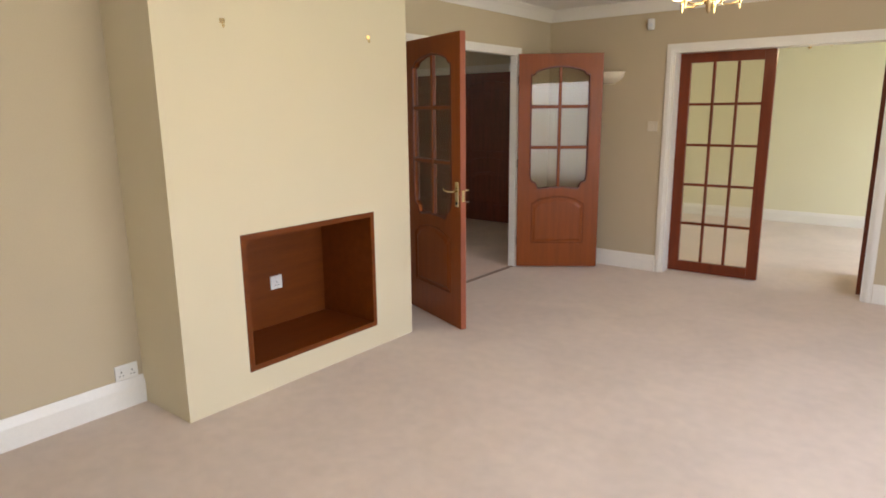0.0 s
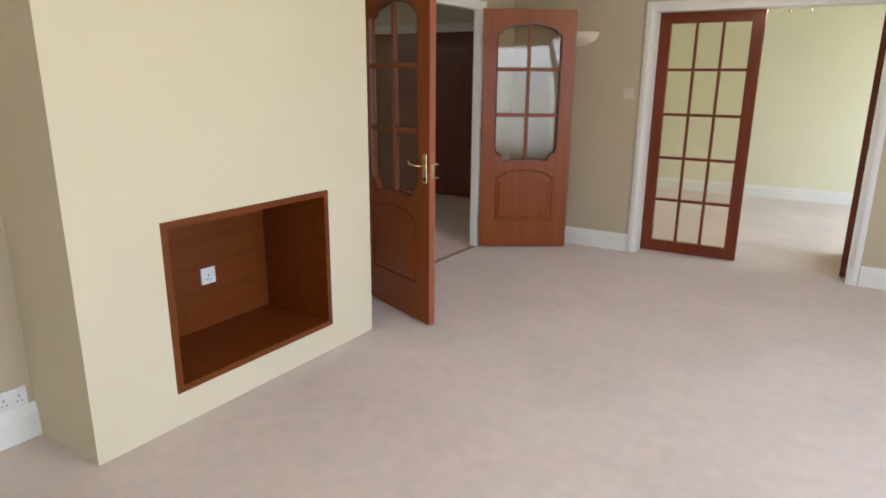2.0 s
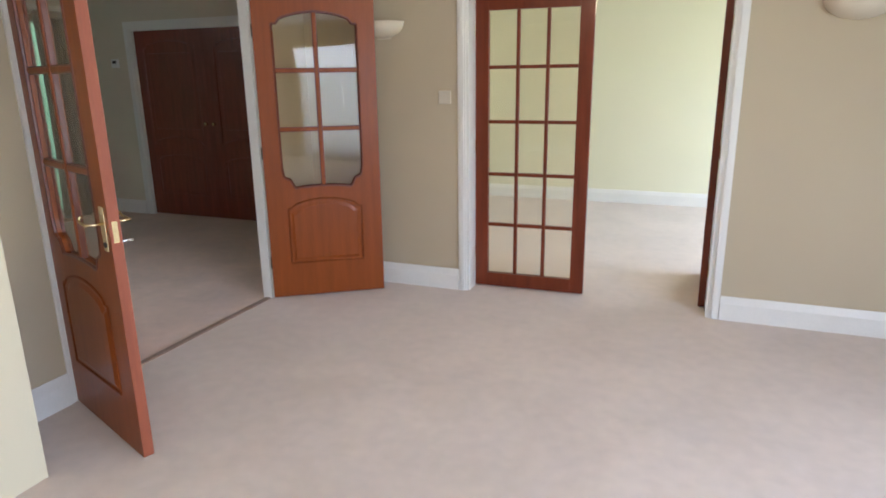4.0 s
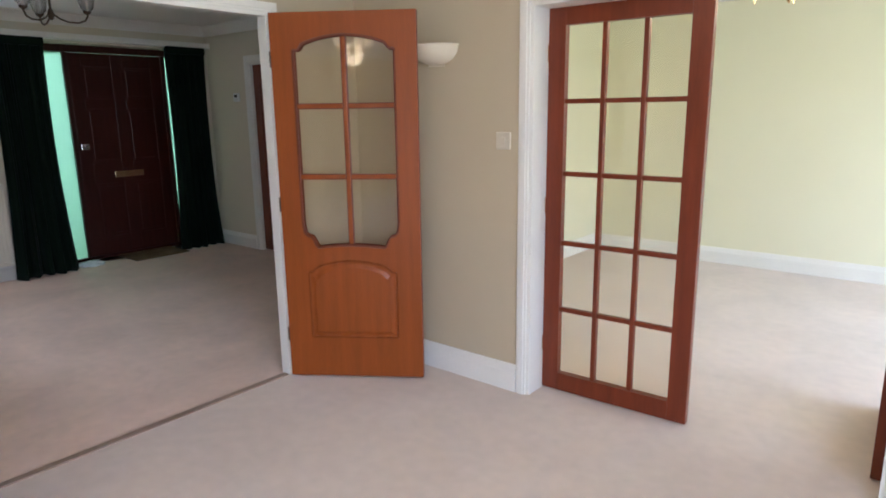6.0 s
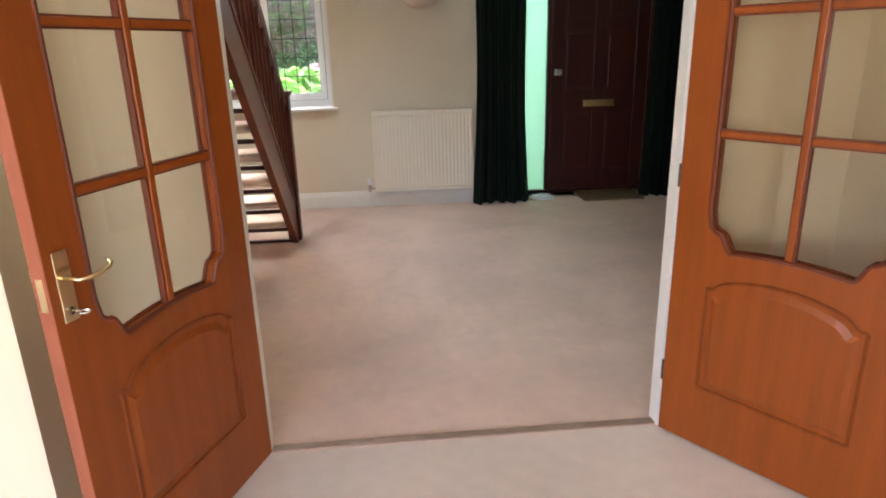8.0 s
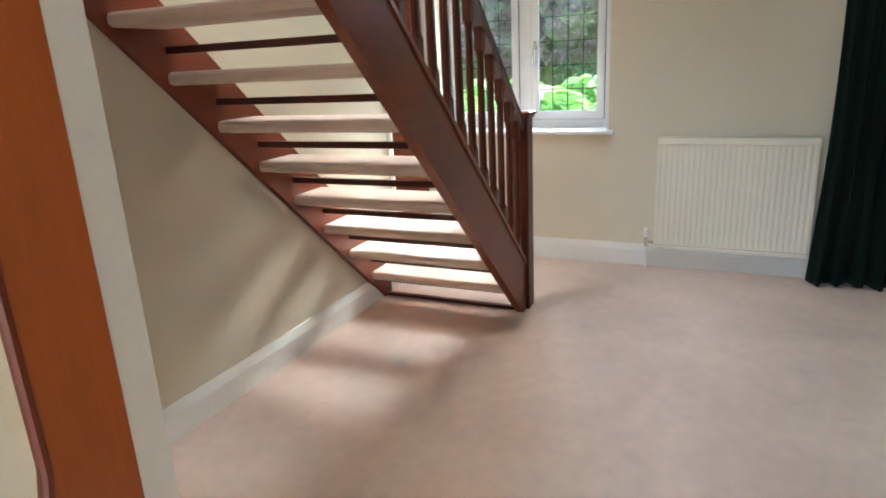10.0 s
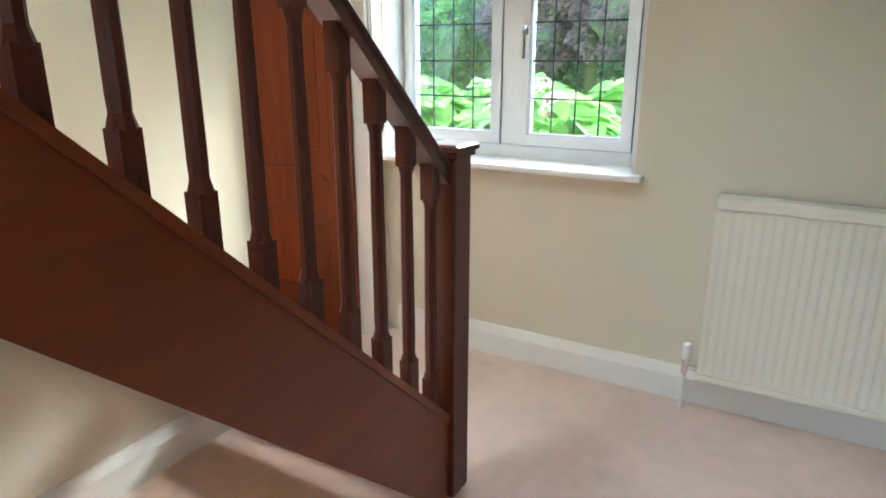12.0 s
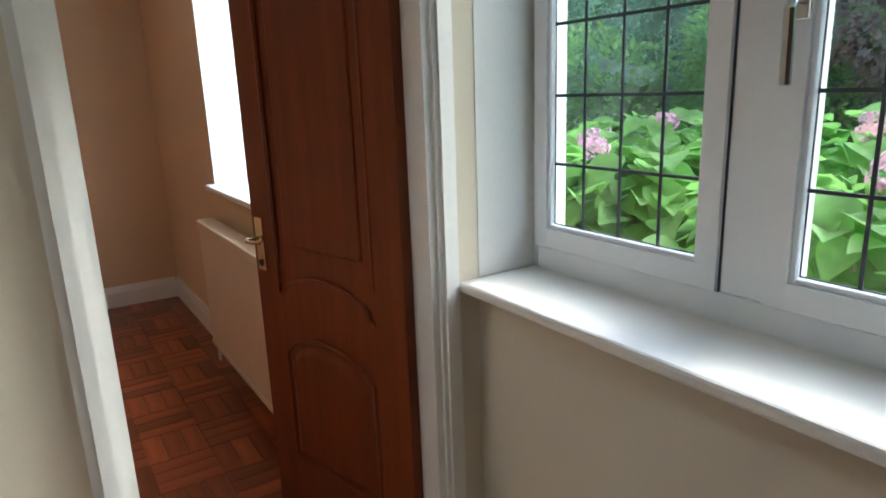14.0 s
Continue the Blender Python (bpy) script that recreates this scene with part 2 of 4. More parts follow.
nn.links.new(n_tl.outputs[0], n_mx.inputs[1])
nn.links.new(n_tp.outputs[0], n_mx.inputs[2])
nn.links.new(n_mx.outputs[0], n_out.inputs[0])


# ---- mesh helpers ----
def box(bm, x0, x1, y0, y1, z0, z1, bevel=0.0):
    vs = [bm.verts.new((x, y, z)) for x in (x0, x1) for y in (y0, y1) for z in (z0, z1)]
    fs = [bm.faces.new([vs[i] for i in q]) for q in
          ((0, 1, 3, 2), (4, 6, 7, 5), (0, 4, 5, 1), (2, 3, 7, 6), (0, 2, 6, 4), (1, 5, 7, 3))]
    if bevel:
        es = list({e for f in fs for e in f.edges})
        bmesh.ops.bevel(bm, geom=es, offset=bevel, segments=2, affect="EDGES", profile=0.5)


def prism(bm, pts, a0, a1, axis="y"):
    """A closed outline of (u, v) points, run from a0 to a1 along an axis."""
    def place(p, a):
        return {"x": (a, p[0], p[1]), "y": (p[0], a, p[1]), "z": (p[0], p[1], a)}[axis]
    lo, hi = [bm.verts.new(place(p, a0)) for p in pts], [bm.verts.new(place(p, a1)) for p in pts]
    bm.faces.new(lo)
    bm.faces.new(hi[::-1])
    n = len(pts)
    for i in range(n):
        bm.faces.new((lo[i], hi[i], hi[(i + 1) % n], lo[(i + 1) % n]))


def band(bm, outer, inner, a0, a1):
    """A band between two open lines of (x, z) points, of a thickness along y."""
    v = [[bm.verts.new((p[0], a, p[1])) for p in line] for line in (outer, inner) for a in (a0, a1)]
    o0, o1, i0, i1 = v
    for k in range(len(outer) - 1):
        bm.faces.new((o0[k], o0[k + 1], i0[k + 1], i0[k]))
        bm.faces.new((o1[k], i1[k], i1[k + 1], o1[k + 1]))
        bm.faces.new((o0[k], o1[k], o1[k + 1], o0[k + 1]))
        bm.faces.new((i0[k], i0[k + 1], i1[k + 1], i1[k]))
    for k in (0, -1):
        bm.faces.new((o0[k], i0[k], i1[k], o1[k]))


def lathe(bm, prof, c=(0, 0, 0), seg=14, arc=1.0, axis="z", start=0.0):
    rings = []
    for r, h in prof:
        ring = []
        for i in range(seg + (arc < 1)):
            a = start + 2 * math.pi * arc * i / seg
            p = (r * math.cos(a), r * math.sin(a), h)
            if axis == "x":
                p = (h, r * math.cos(a), r * math.sin(a))
            if axis == "y":
                p = (r * math.cos(a), h, r * math.sin(a))
            ring.append(bm.verts.new((c[0] + p[0], c[1] + p[1], c[2] + p[2])))
        rings.append(ring)
    for a, b in zip(rings, rings[1:]):
        for i in range(seg):
            j = (i + 1) % len(a)
            bm.faces.new((a[i], a[j], b[j], b[i]))
    if arc >= 1:
        bm.faces.new(rings[0][::-1])
        bm.faces.new(rings[-1])


def tube(bm, pts, r, seg=8):
    pts = [Vector(p) for p in pts]
    rings = []
    for i, p in enumerate(pts):
        d = (pts[min(i + 1, len(pts) - 1)] - pts[max(i - 1, 0)]).normalized()
        u = d.orthogonal().normalized() if not rings else (rings[-1][1] - d * rings[-1][1].dot(d)).normalized()
        w = d.cross(u)
        rings.append(([bm.verts.new(p + r * (math.cos(2 * math.pi * k / seg) * u + math.sin(2 * math.pi * k / seg) * w)) for k in range(seg)], u))
    for (a, _), (b, _) in zip(rings, rings[1:]):
        for k in range(seg):
            bm.faces.new((a[k], a[(k + 1) % seg], b[(k + 1) % seg], b[k]))
    bm.faces.new(rings[0][0][::-1])
    bm.faces.new(rings[-1][0])


def mesh_of(name, bm, mat, smooth=False):
    bmesh.ops.recalc_face_normals(bm, faces=bm.faces)
    me = bpy.data.meshes.new(name)
    bm.to_mesh(me)
    bm.free()
    me.materials.append(mat)
    if smooth:
        for p in me.polygons:
            p.use_smooth = True
    return me


def part(name, bm, mat, parent=None, label="", smooth=False):
    ob = new(name, mesh_of(name, bm, mat, smooth))
    ob.parent = parent
    return tagged(ob, label)


def boxes(name, mat, parent, *bs, bevel=0.0, label=""):
    bm = bmesh.new()
    for b in bs:
        box(bm, *b, bevel=bevel)
    return part(name, bm, mat, parent, label)


def thing(name, m, label, category, group="", kind=""):
    ob = new(name)
    ob.matrix_world = m
    return tagged(ob, label, category, group, kind)


def setting(name, mat, *bs, label="", category="", bevel=0.0):
    return tagged(boxes(name, mat, None, *bs, bevel=bevel), label, category, "", "structure")


def wall(name, mat, axis, a0, a1, s0, s1, z0, z1, holes, label):
    """One connected wall along an axis from s0 to s1, between a0 and a1 across it, with holes (s0, s1, z0, z1) cut through."""
    ss = sorted({s0, s1, *[h[0] for h in holes], *[h[1] for h in holes]})
    zs = sorted({z0, z1, *[h[2] for h in holes], *[h[3] for h in holes]})
    def solid(i, k):
        if not (0 <= i < len(ss) - 1 and 0 <= k < len(zs) - 1):
            return False
        sm, zm = (ss[i] + ss[i + 1]) / 2, (zs[k] + zs[k + 1]) / 2
        return not any(h[0] < sm < h[1] and h[2] < zm < h[3] for h in holes)
    bm, made = bmesh.new(), {}
    def v(a, i, k):
        if (a, i, k) not in made:
            made[a, i, k] = bm.verts.new((a, ss[i], zs[k]) if axis == "y" else (ss[i], a, zs[k]))
        return made[a, i, k]
    for i in range(len(ss) - 1):
        for k in range(len(zs) - 1):
            if not solid(i, k):
                continue
            for a in (a0, a1):
                bm.faces.new((v(a, i, k), v(a, i + 1, k), v(a, i + 1, k + 1), v(a, i, k + 1)))
            for di, dk, p, q in ((-1, 0, (i, k), (i, k + 1)), (1, 0, (i + 1, k), (i + 1, k + 1)), (0, -1, (i, k), (i + 1, k)), (0, 1, (i, k + 1), (i + 1, k + 1))):
                if not solid(i + di, k + dk):
                    bm.faces.new((v(a0, *p), v(a1, *p), v(a1, *q), v(a0, *q)))
    return tagged(part(name, bm, mat), label, "wall", "", "structure")


# ---- the shell ----
CEIL = 2.42
WX, HX = -2.44, -2.50          # living-room face and hall face of the wall between them
HW = -6.30                     # hall's outer wall, inner face
RW, RS = -6.19, -0.27           # side room's outer and end walls, inner faces
HS, HN = 3.30, 7.95            # hall's stair wall and far wall
NY0, NY1 = 6.60, 6.80          # wall between living room and dining room
FLOOR_L = setting("floor_living", M_CARPET, (-2.44, 2.7, -1.5, 6.7, -0.10, 0.0), label="beige cut-pile carpet with soft brush marks", category="carpet")
FLOOR_D = setting("floor_dining", M_CARPET, (-2.62, 2.7, 6.7, 10.25, -0.10, 0.0), label="beige cut-pile carpet in the dining room", category="carpet")
FLOOR_H = setting("floor_hall", M_CARPET2, (HW, -2.44, 3.165, HN, -0.10, 0.0), (-6.62, HW, 6.27, 7.86, -0.10, 0.0), (-5.65, -3.45, HN, 8.55, -0.10, 0.0), label="rose-beige carpet across the hall", category="carpet")
wall("wall_west", M_WALL, "y", HX + 0.025, WX, -1.5, NY0, 0, CEIL, [(4.47, 5.998, 0, 2.02), (2.68, 3.60, 0.16, 0.87)], "beige painted wall with double door opening")
wall("wall_hall_east", M_HALL, "y", HX, HX + 0.025, 3.3, HN, 0, 5.0, [(4.47, 5.998, 0, 2.02)], "magnolia hall wall")
wall("wall_north", M_WALL, "x", NY0, NY0 + 0.1, WX, 2.7, 0, CEIL, [(-1.222, 0.375, 0, 1.99)], "beige painted wall with wide opening to the dining room")
wall("wall_dining_south", M_DINING, "x", NY0 + 0.1, NY1, -2.62, 2.7, 0, CEIL, [(-1.222, 0.375, 0, 1.99)], "pale yellow dining room wall")
setting("wall_dining_west", M_DINING, (-2.72, -2.62, NY1, 10.25, 0, CEIL), label="pale yellow dining room wall", category="wall")
setting("wall_dining_north", M_DINING, (-2.72, 2.8, 10.25, 10.35, 0, CEIL), label="pale yellow dining room wall", category="wall")
wall("wall_east", M_WALL, "y", 2.7, 2.8, -1.6, NY0 + 0.1, 0, CEIL, [(-0.6, 1.95, 0.15, 2.05), (2.05, 4.7, 0.55, 2.2)], "beige painted wall with a window and an assumed opening")
wall("wall_dining_east", M_DINING, "y", 2.7, 2.8, NY0 + 0.1, 10.25, 0, CEIL, [(7.2, 9.8, 0.15, 2.15)], "pale yellow wall with a patio window")
wall("wall_south", M_WALL, "x", -1.6, -1.5, WX - 0.1, 2.7, 0, CEIL, [], "beige painted wall")
setting("ceiling_living", M_CEIL, (WX - 0.1, 2.8, -1.6, NY0 + 0.1, CEIL, CEIL + 0.1), label="white plaster ceiling", category="ceiling")
setting("ceiling_dining", M_CEIL, (-2.72, 2.8, NY0 + 0.1, 10.35, CEIL, CEIL + 0.1), label="white plaster ceiling", category="ceiling")
setting("ceiling_hall", M_CEIL, (HW, HX, 4.27, HN, CEIL, CEIL + 0.2), (HW, -5.25, HS, 4.27, CEIL, CEIL + 0.2), label="white hall ceiling with stairwell opening", category="ceiling")
# chimney breast
wall("chimney_breast", M_BREAST, "y", WX, -2.0, 2.3, 3.963, 0, CEIL, [(2.68, 3.60, 0.16, 0.87)], "cream chimney breast, colour lightened as if lit, with a low square niche")
# hall shell
wall("wall_hall_west", M_HALL, "y", HW - 0.31, HW, HS - 0.035, HN + 0.1, 0, CEIL + 0.2, [(3.27, 4.515, 0.905, 2.115), (6.28, 7.85, 0, 2.17)], "magnolia wall with window and front door openings")
wall("wall_hall_north", M_HALL, "x", HN, HN + 0.1, HW, HX, 0, CEIL + 0.2, [(-5.50, -3.62, 0, 2.0)], "magnolia hall wall with a built-in cupboard")
# the high hole is added to let the landing lamp through
wall("wall_hall_south", M_HALL, "x", HS - 0.06, HS, HW, HX, 0, 5.0, [(-6.176, -5.455, 0, 2.03), (-4.8, -3.4, 3.3, 4.5)], "magnolia stair wall with a doorway")
wall("wall_room_north", M_ROOM, "x", HS - 0.12, HS - 0.06, HW, -3.0, 0, CEIL, [(-6.176, -5.455, 0, 2.03)], "peach painted wall")
wall("wall_room_west", M_ROOM, "y", HW - 0.31, RW, -0.37, HS - 0.12, 0, CEIL + 0.2, [(1.17, 2.95, 0.945, 2.115)], "peach painted wall with a window")
setting("wall_room_south", M_ROOM, (RW, -3.0, RS - 0.1, RS, 0, CEIL), label="peach painted wall", category="wall")
wall("wall_room_east", M_ROOM, "y", -3.0, -2.9, RS - 0.1, HS - 0.12, 0, CEIL, [], "peach painted wall")
setting("ceiling_room", M_CEIL, (HW, -2.9, RS - 0.1, HS - 0.06, CEIL, CEIL + 0.1), label="white plaster ceiling", category="ceiling")
# upstairs shell over the stairwell
setting("landing_wall_west", M_HALL, (-5.35, -5.25, 3.2, 4.37, CEIL + 0.2, 5.0), label="magnolia landing wall", category="wall")
setting("landing_wall_north", M_HALL, (-5.25, HX, 4.27, 4.37, CEIL + 0.2, 5.0), label="magnolia landing wall", category="wall")
setting("landing_ceiling", M_CEIL, (-5.35, HX, 3.2, 4.37, 5.0, 5.1), label="white landing ceiling", category="ceiling")
# unseen overhang, added only to block sun at the landing hole
setting("eaves", M_RENDER, (-5.4, -1.5, 2.1, 3.24, 4.55, 4.7), label="unseen pale slab added to keep sun out of the landing opening", category="eaves")
setting("cupboard_back", M_HALL, (-5.65, -3.45, 8.5, 8.55, 0, 2.2), (-5.65, -5.60, 8.05, 8.5, 0, 2.2), (-3.5, -3.45, 8.05, 8.5, 0, 2.2), label="cupboard shell behind the doors", category="wall")


def skirting(name, mat_runs, h=0.15):
    """Runs: (axis, face, side, s0, s1); side is the way the board stands out from the wall."""
    for axis, face, side, s0, s1 in mat_runs:
        prof = [(0, 0), (0.020, 0), (0.020, h - 0.045), (0.016, h - 0.03), (0.010, h - 0.012), (0.006, h), (0, h)]
        bm = bmesh.new()
        prism(bm, [(face + side * p, z) for p, z in prof], s0, s1, "y") if axis == "y" else prism(bm, [(face + side * p, z) for p, z in prof], s0, s1, "x")
        tagged(part(name, bm, M_TRIM), "white gloss moulded skirting board", "skirting", "", "structure")


skirting("baseboard", [
    ("y", WX, 1, -1.5, 2.3), ("y", WX, 1, 3.963, 4.418), ("y", WX, 1, 6.05, 6.58),
    ("x", NY0, -1, WX, -1.28), ("x", NY0, -1, 0.433, 2.7), ("y", 2.7, -1, -1.5, 6.6), ("x", -1.5, 1, -2.4, -1.5),
    ("x", 10.25, -1, -2.62, 2.7), ("y", -2.62, 1, NY1, 10.23),
    ("y", HW, 1, 3.365, 6.26), ("y", HW, 1, 7.87, HN), ("x", HN, -1, HW + 0.02, -5.58), ("x", HN, -1, -3.54, HX),
    ("x", HS, 1, -5.407, HX), ("y", HX, -1, 3.33, 4.418), ("y", HX, -1, 6.05, HN - 0.02),
    ("y", RW, 1, RS, 3.17), ("x", RS, 1, RW + 0.02, -3.0)])


def cornice(runs):
    prof = [(0, 0), (0.012, 0), (0.016, 0.012), (0.03, 0.035), (0.055, 0.062), (0.085, 0.082), (0.095, 0.088), (0.095, 0.1), (0, 0.1)]
    for axis, face, side, s0, s1 in runs:
        bm = bmesh.new()
        prism(bm, [(face + side * p, CEIL - 0.1 + z) for p, z in prof], s0, s1, axis)
        tagged(part("trim_cornice", bm, M_TRIM, smooth=False), "white plaster coving at the ceiling", "coving", "", "structure")


cornice([("y", WX, 1, -1.5, 2.3), ("y", WX, 1, 3.963, 6.6), ("y", -2.0, 1, 2.3, 3.963), ("x", NY0, -1, WX, 2.7), ("x", 3.963, 1, WX, -1.905), ("x", 2.3, -1, WX, -1.905),
         ("x", HN, -1, HW, HX), ("y", HW, 1, 4.27, HN)])


def architrave(name, axis, face, side, s0, s1, top, w=0.075, lining=None):
    """Moulded casing round an opening; lining: (a0, a1) across the wall."""
    root = tagged(new(name), "white painted door casing", "door frame", "", "structure")
    steps = ((0, w, 0.014), (0.012, w - 0.018, 0.022))
    for i, (a, b, d) in enumerate(steps):
        y0, y1 = sorted((face, face + side * d))
        bl = [(s0 - b, s0 - a, 0, top + b), (s1 + a, s1 + b, 0, top + b), (s0 - a, s1 + a, top + a, top + b)]
        for p, q, z0, z1 in bl:
            boxes("casing", M_TRIM, root, (p, q, y0, y1, z0, z1) if axis == "x" else (y0, y1, p, q, z0, z1))
    if lining:
        a0, a1 = lining
        for p, q, z0, z1 in ((s0 - 0.002, s0 + 0.02, 0, top), (s1 - 0.02, s1 + 0.002, 0, top), (s0 + 0.02, s1 - 0.02, top - 0.02, top + 0.002)):
            boxes("lining", M_TRIM, root, (p, q, a0, a1, z0, z1) if axis == "x" else (a0, a1, p, q, z0, z1))
    return root


architrave("trim_hall_doors", "y", WX, 1, 4.47, 5.998, 2.0, 0.048, (HX - 0.004, WX + 0.004))
architrave("trim_hall_doors_back", "y", HX, -1, 4.47, 5.998, 2.0, 0.048)
architrave("trim_dining", "x", NY0, -1, -1.222, 0.375, 1.986, 0.055, (NY0 - 0.004, NY1 + 0.004))
architrave("trim_cupboard", "x", HN, -1, -5.50, -3.62, 2.0, 0.075, (HN - 0.004, HN + 0.1))
architrave("trim_room_door", "x", HS, 1, -6.176, -5.455, 2.03, 0.055, (HS - 0.124, HS + 0.004))
boxes("threshold_strip", M_STRIP, FLOOR_L, (-2.485, -2.445, 4.49, 5.978, 0.0, 0.006), bevel=0.002, label="worn metal carpet strip across the doorway")


# ---- joinery ----
def ogee(u, top):
    """Cut of a shaped rail: 0 at the sides, a shoulder, then a low arch."""
    d = abs(u - 0.5) * 2
    if d > 0.91:
        return 0.0
    if d > 0.79:
        k = (0.91 - d) / 0.12
        return 0.46 * top * k * k * (3 - 2 * k)
    return top * (1 - 0.54 * (d / 0.79) ** 2)


def door_furniture(leaf, x, z, thick, key=True):
    for side in (-1, 1):
        y = thick / 2 + side * thick / 2
        bm = bmesh.new()
        box(bm, x - 0.021, x + 0.021, min(y, y + side * 0.006), max(y, y + side * 0.006), z - 0.085, z + 0.085, 0.002)
        plate = part("handle_plate", bm, M_BRASS, leaf, "polished brass lever plate")
        bm = bmesh.new()
        tube(bm, [(x, y, z + 0.02), (x, y + side * 0.05, z + 0.02), (x - 0.012, y + side * 0.058, z + 0.02), (x - 0.05, y + side * 0.058, z + 0.020),
                  (x - 0.082, y + side * 0.056, z + 0.024), (x - 0.092, y + side * 0.052, z + 0.033), (x - 0.086, y + side * 0.049, z + 0.040)], 0.0055)
        part("lever", bm, M_BRASS, plate, "brass lever handle", smooth=True)
        bm = bmesh.new()
        lathe(bm, [(0.011, 0), (0.011, 0.003), (0.004, 0.0035)], (x, y + side * 0.006, z - 0.06), 10, axis="y")
        part("keyhole", bm, M_DARK, plate)
    if key:
        bm = bmesh.new()
        tube(bm, [(x, -0.006, z - 0.058), (x, -0.03, z - 0.058)], 0.003, 6)
        ring = [(x + 0.012 * math.sin(a), -0.042 + 0.012 * math.cos(a), z - 0.058) for a in np.linspace(0, 6.283, 13)]
        tube(bm, ring, 0.0025, 6)
        part("key", bm, M_CHROME, leaf, "small steel key in the lock")
    boxes("latch_plate", M_BRASS, leaf, (x + 0.040, x + 0.0432, thick / 2 - 0.010, thick / 2 + 0.010, z - 0.05, z + 0.03), label="brass latch plate")


def hinge_set(leaf, thick, zs, mat, x=0.0):
    for z in zs:
        bm = bmesh.new()
        lathe(bm, [(0.0045, z - 0.04), (0.0045, z + 0.04)], (x - 0.002, -0.003, 0), 8)
        part("hinge", bm, mat, leaf, "aged bronze butt hinge")


def arched_door(name, m, label, mirrored=False, glazed=True, W=0.762, H=1.981, wood=M_DOOR, group="", handles=True, key=True, hinges=True, knob=False):
    """A moulded door: arched glazing (or panel) above an arched fielded panel. Hinge at x = 0; mirrored: the hand is changed."""
    T = 0.042
    bar = M_BAR if glazed else wood
    leaf = thing(name, m, label, "door", group)
    sx = 0.116
    x0, x1 = sx, W - sx
    us = np.linspace(0, 1, 65)
    xs = [x0 + (x1 - x0) * u for u in us]
    top = [(x, 1.795 + ogee(u, 0.072)) for x, u in zip(xs, us)]
    low = [(x, 0.79 + ogee(u, 0.075)) for x, u in zip(xs, us)]
    if glazed:
        def shoulder(u):
            v = min(u, 1 - u)
            if v < 0.012:
                return 0.0
            if v < 0.075:
                return 0.052 + 0.022 * math.sin((v - 0.012) / 0.063 * math.pi / 2)
            return 0.074 + 0.064 * (0.5 - 0.5 * math.cos(min(1, (v - 0.075) / 0.085) * math.pi))
        low = [(x, 0.885 - shoulder(u) + 0.016 * max(0, 1 - (abs(u - 0.5) / 0.38) ** 2)) for x, u in zip(xs, us)]
    bm = bmesh.new()
    box(bm, 0, sx, 0, T, 0, H)
    part("stile", bm, wood, leaf)
    bm = bmesh.new()
    box(bm, W - sx, W, 0, T, 0, H)
    part("stile", bm, wood, leaf)
    bm = bmesh.new()
    band(bm, [(x, H) for x in xs], top, 0.0, T)
    part("top_rail", bm, wood, leaf)
    bm = bmesh.new()
    band(bm, low, [(x, 0.0) for x in xs], 0.0, T)
    part("lower_panel_frame", bm, wood, leaf)
    # mouldings and the fielded panel on both faces
    px0, px1 = sx + 0.02, W - sx - 0.02
    pus = np.linspace(0, 1, 25)
    ptop = [(px0 + (px1 - px0) * u, 0.612 + ogee(u, 0.064)) for u in pus]
    for side in (0, 1):
        y = -0.0 if side == 0 else T
        sg = -1 if side == 0 else 1
        loop = [(px0, 0.235)] + ptop + [(px1, 0.235), (px0, 0.235)]
        bm = bmesh.new()
        for (a, b), (c, d) in zip(loop, loop[1:]):
            if abs(a - c) + abs(b - d) > 1e-5:
                tube(bm, [(a, y, b), (c, y, d)], 0.0065, 6)
        part("panel_moulding", bm, M_MOULD if wood is M_DOOR else wood, leaf)
        bm = bmesh.new()
        inner = [(px0 + 0.035, 0.27), (px1 - 0.035, 0.27)] + [(px0 + 0.035 + (px1 - px0 - 0.07) * u, 0.572 + ogee(u, 0.064)) for u in pus[::-1]]
        outer = [(px0 + 0.018, 0.253), (px1 - 0.018, 0.253)] + [(px0 + 0.018 + (px1 - px0 - 0.036) * u, 0.592 + ogee(u, 0.064)) for u in pus[::-1]]
        vo = [bm.verts.new((p[0], y, p[1])) for p in outer]
        vi = [bm.verts.new((p[0], y + sg * 0.007, p[1])) for p in inner]
        for k in range(len(vo)):
            j = (k + 1) % len(vo)
            bm.faces.new((vo[k], vo[j], vi[j], vi[k]))
        bm.faces.new(vi)
        part("raised_panel", bm, wood, leaf)
        for line in (top, low):
            bm = bmesh.new()
            tube(bm, [(x, y + (-sg) * 0.004, z) for x, z in line], 0.008, 6)
            part("glazing_bead" if glazed else "panel_moulding", bm, bar, leaf)
        for x in (x0, x1):
            bm = bmesh.new()
            tube(bm, [(x, y + (-sg) * 0.004, 0.885), (x, y + (-sg) * 0.004, 1.795)], 0.008, 6)
            part("glazing_bead" if glazed else "panel_moulding", bm, bar, leaf)
    if glazed:
        mid = (x0 + x1) / 2
        def edge(line, x):
            return float(np.interp(x, [p[0] for p in line], [p[1] for p in line]))
        bars_z = (1.139, 1.510)
        # each bar: a rebated core, dark to paint shadow lines, with a rounded wooden nose standing proud on both faces
        def bar_piece(xa, xb, za, zb, upright):
            core = boxes("glazing_bar", M_BAR, leaf, (xa, xb, 0.011, T - 0.011, za, zb))
            k = 0.005
            n = (xa + k, xb - k, 0.004, T - 0.004, za, zb) if upright else (xa, xb, 0.0045, T - 0.0045, za + k, zb - k)
            boxes("bar_nose", wood, core, n, bevel=0.0035)
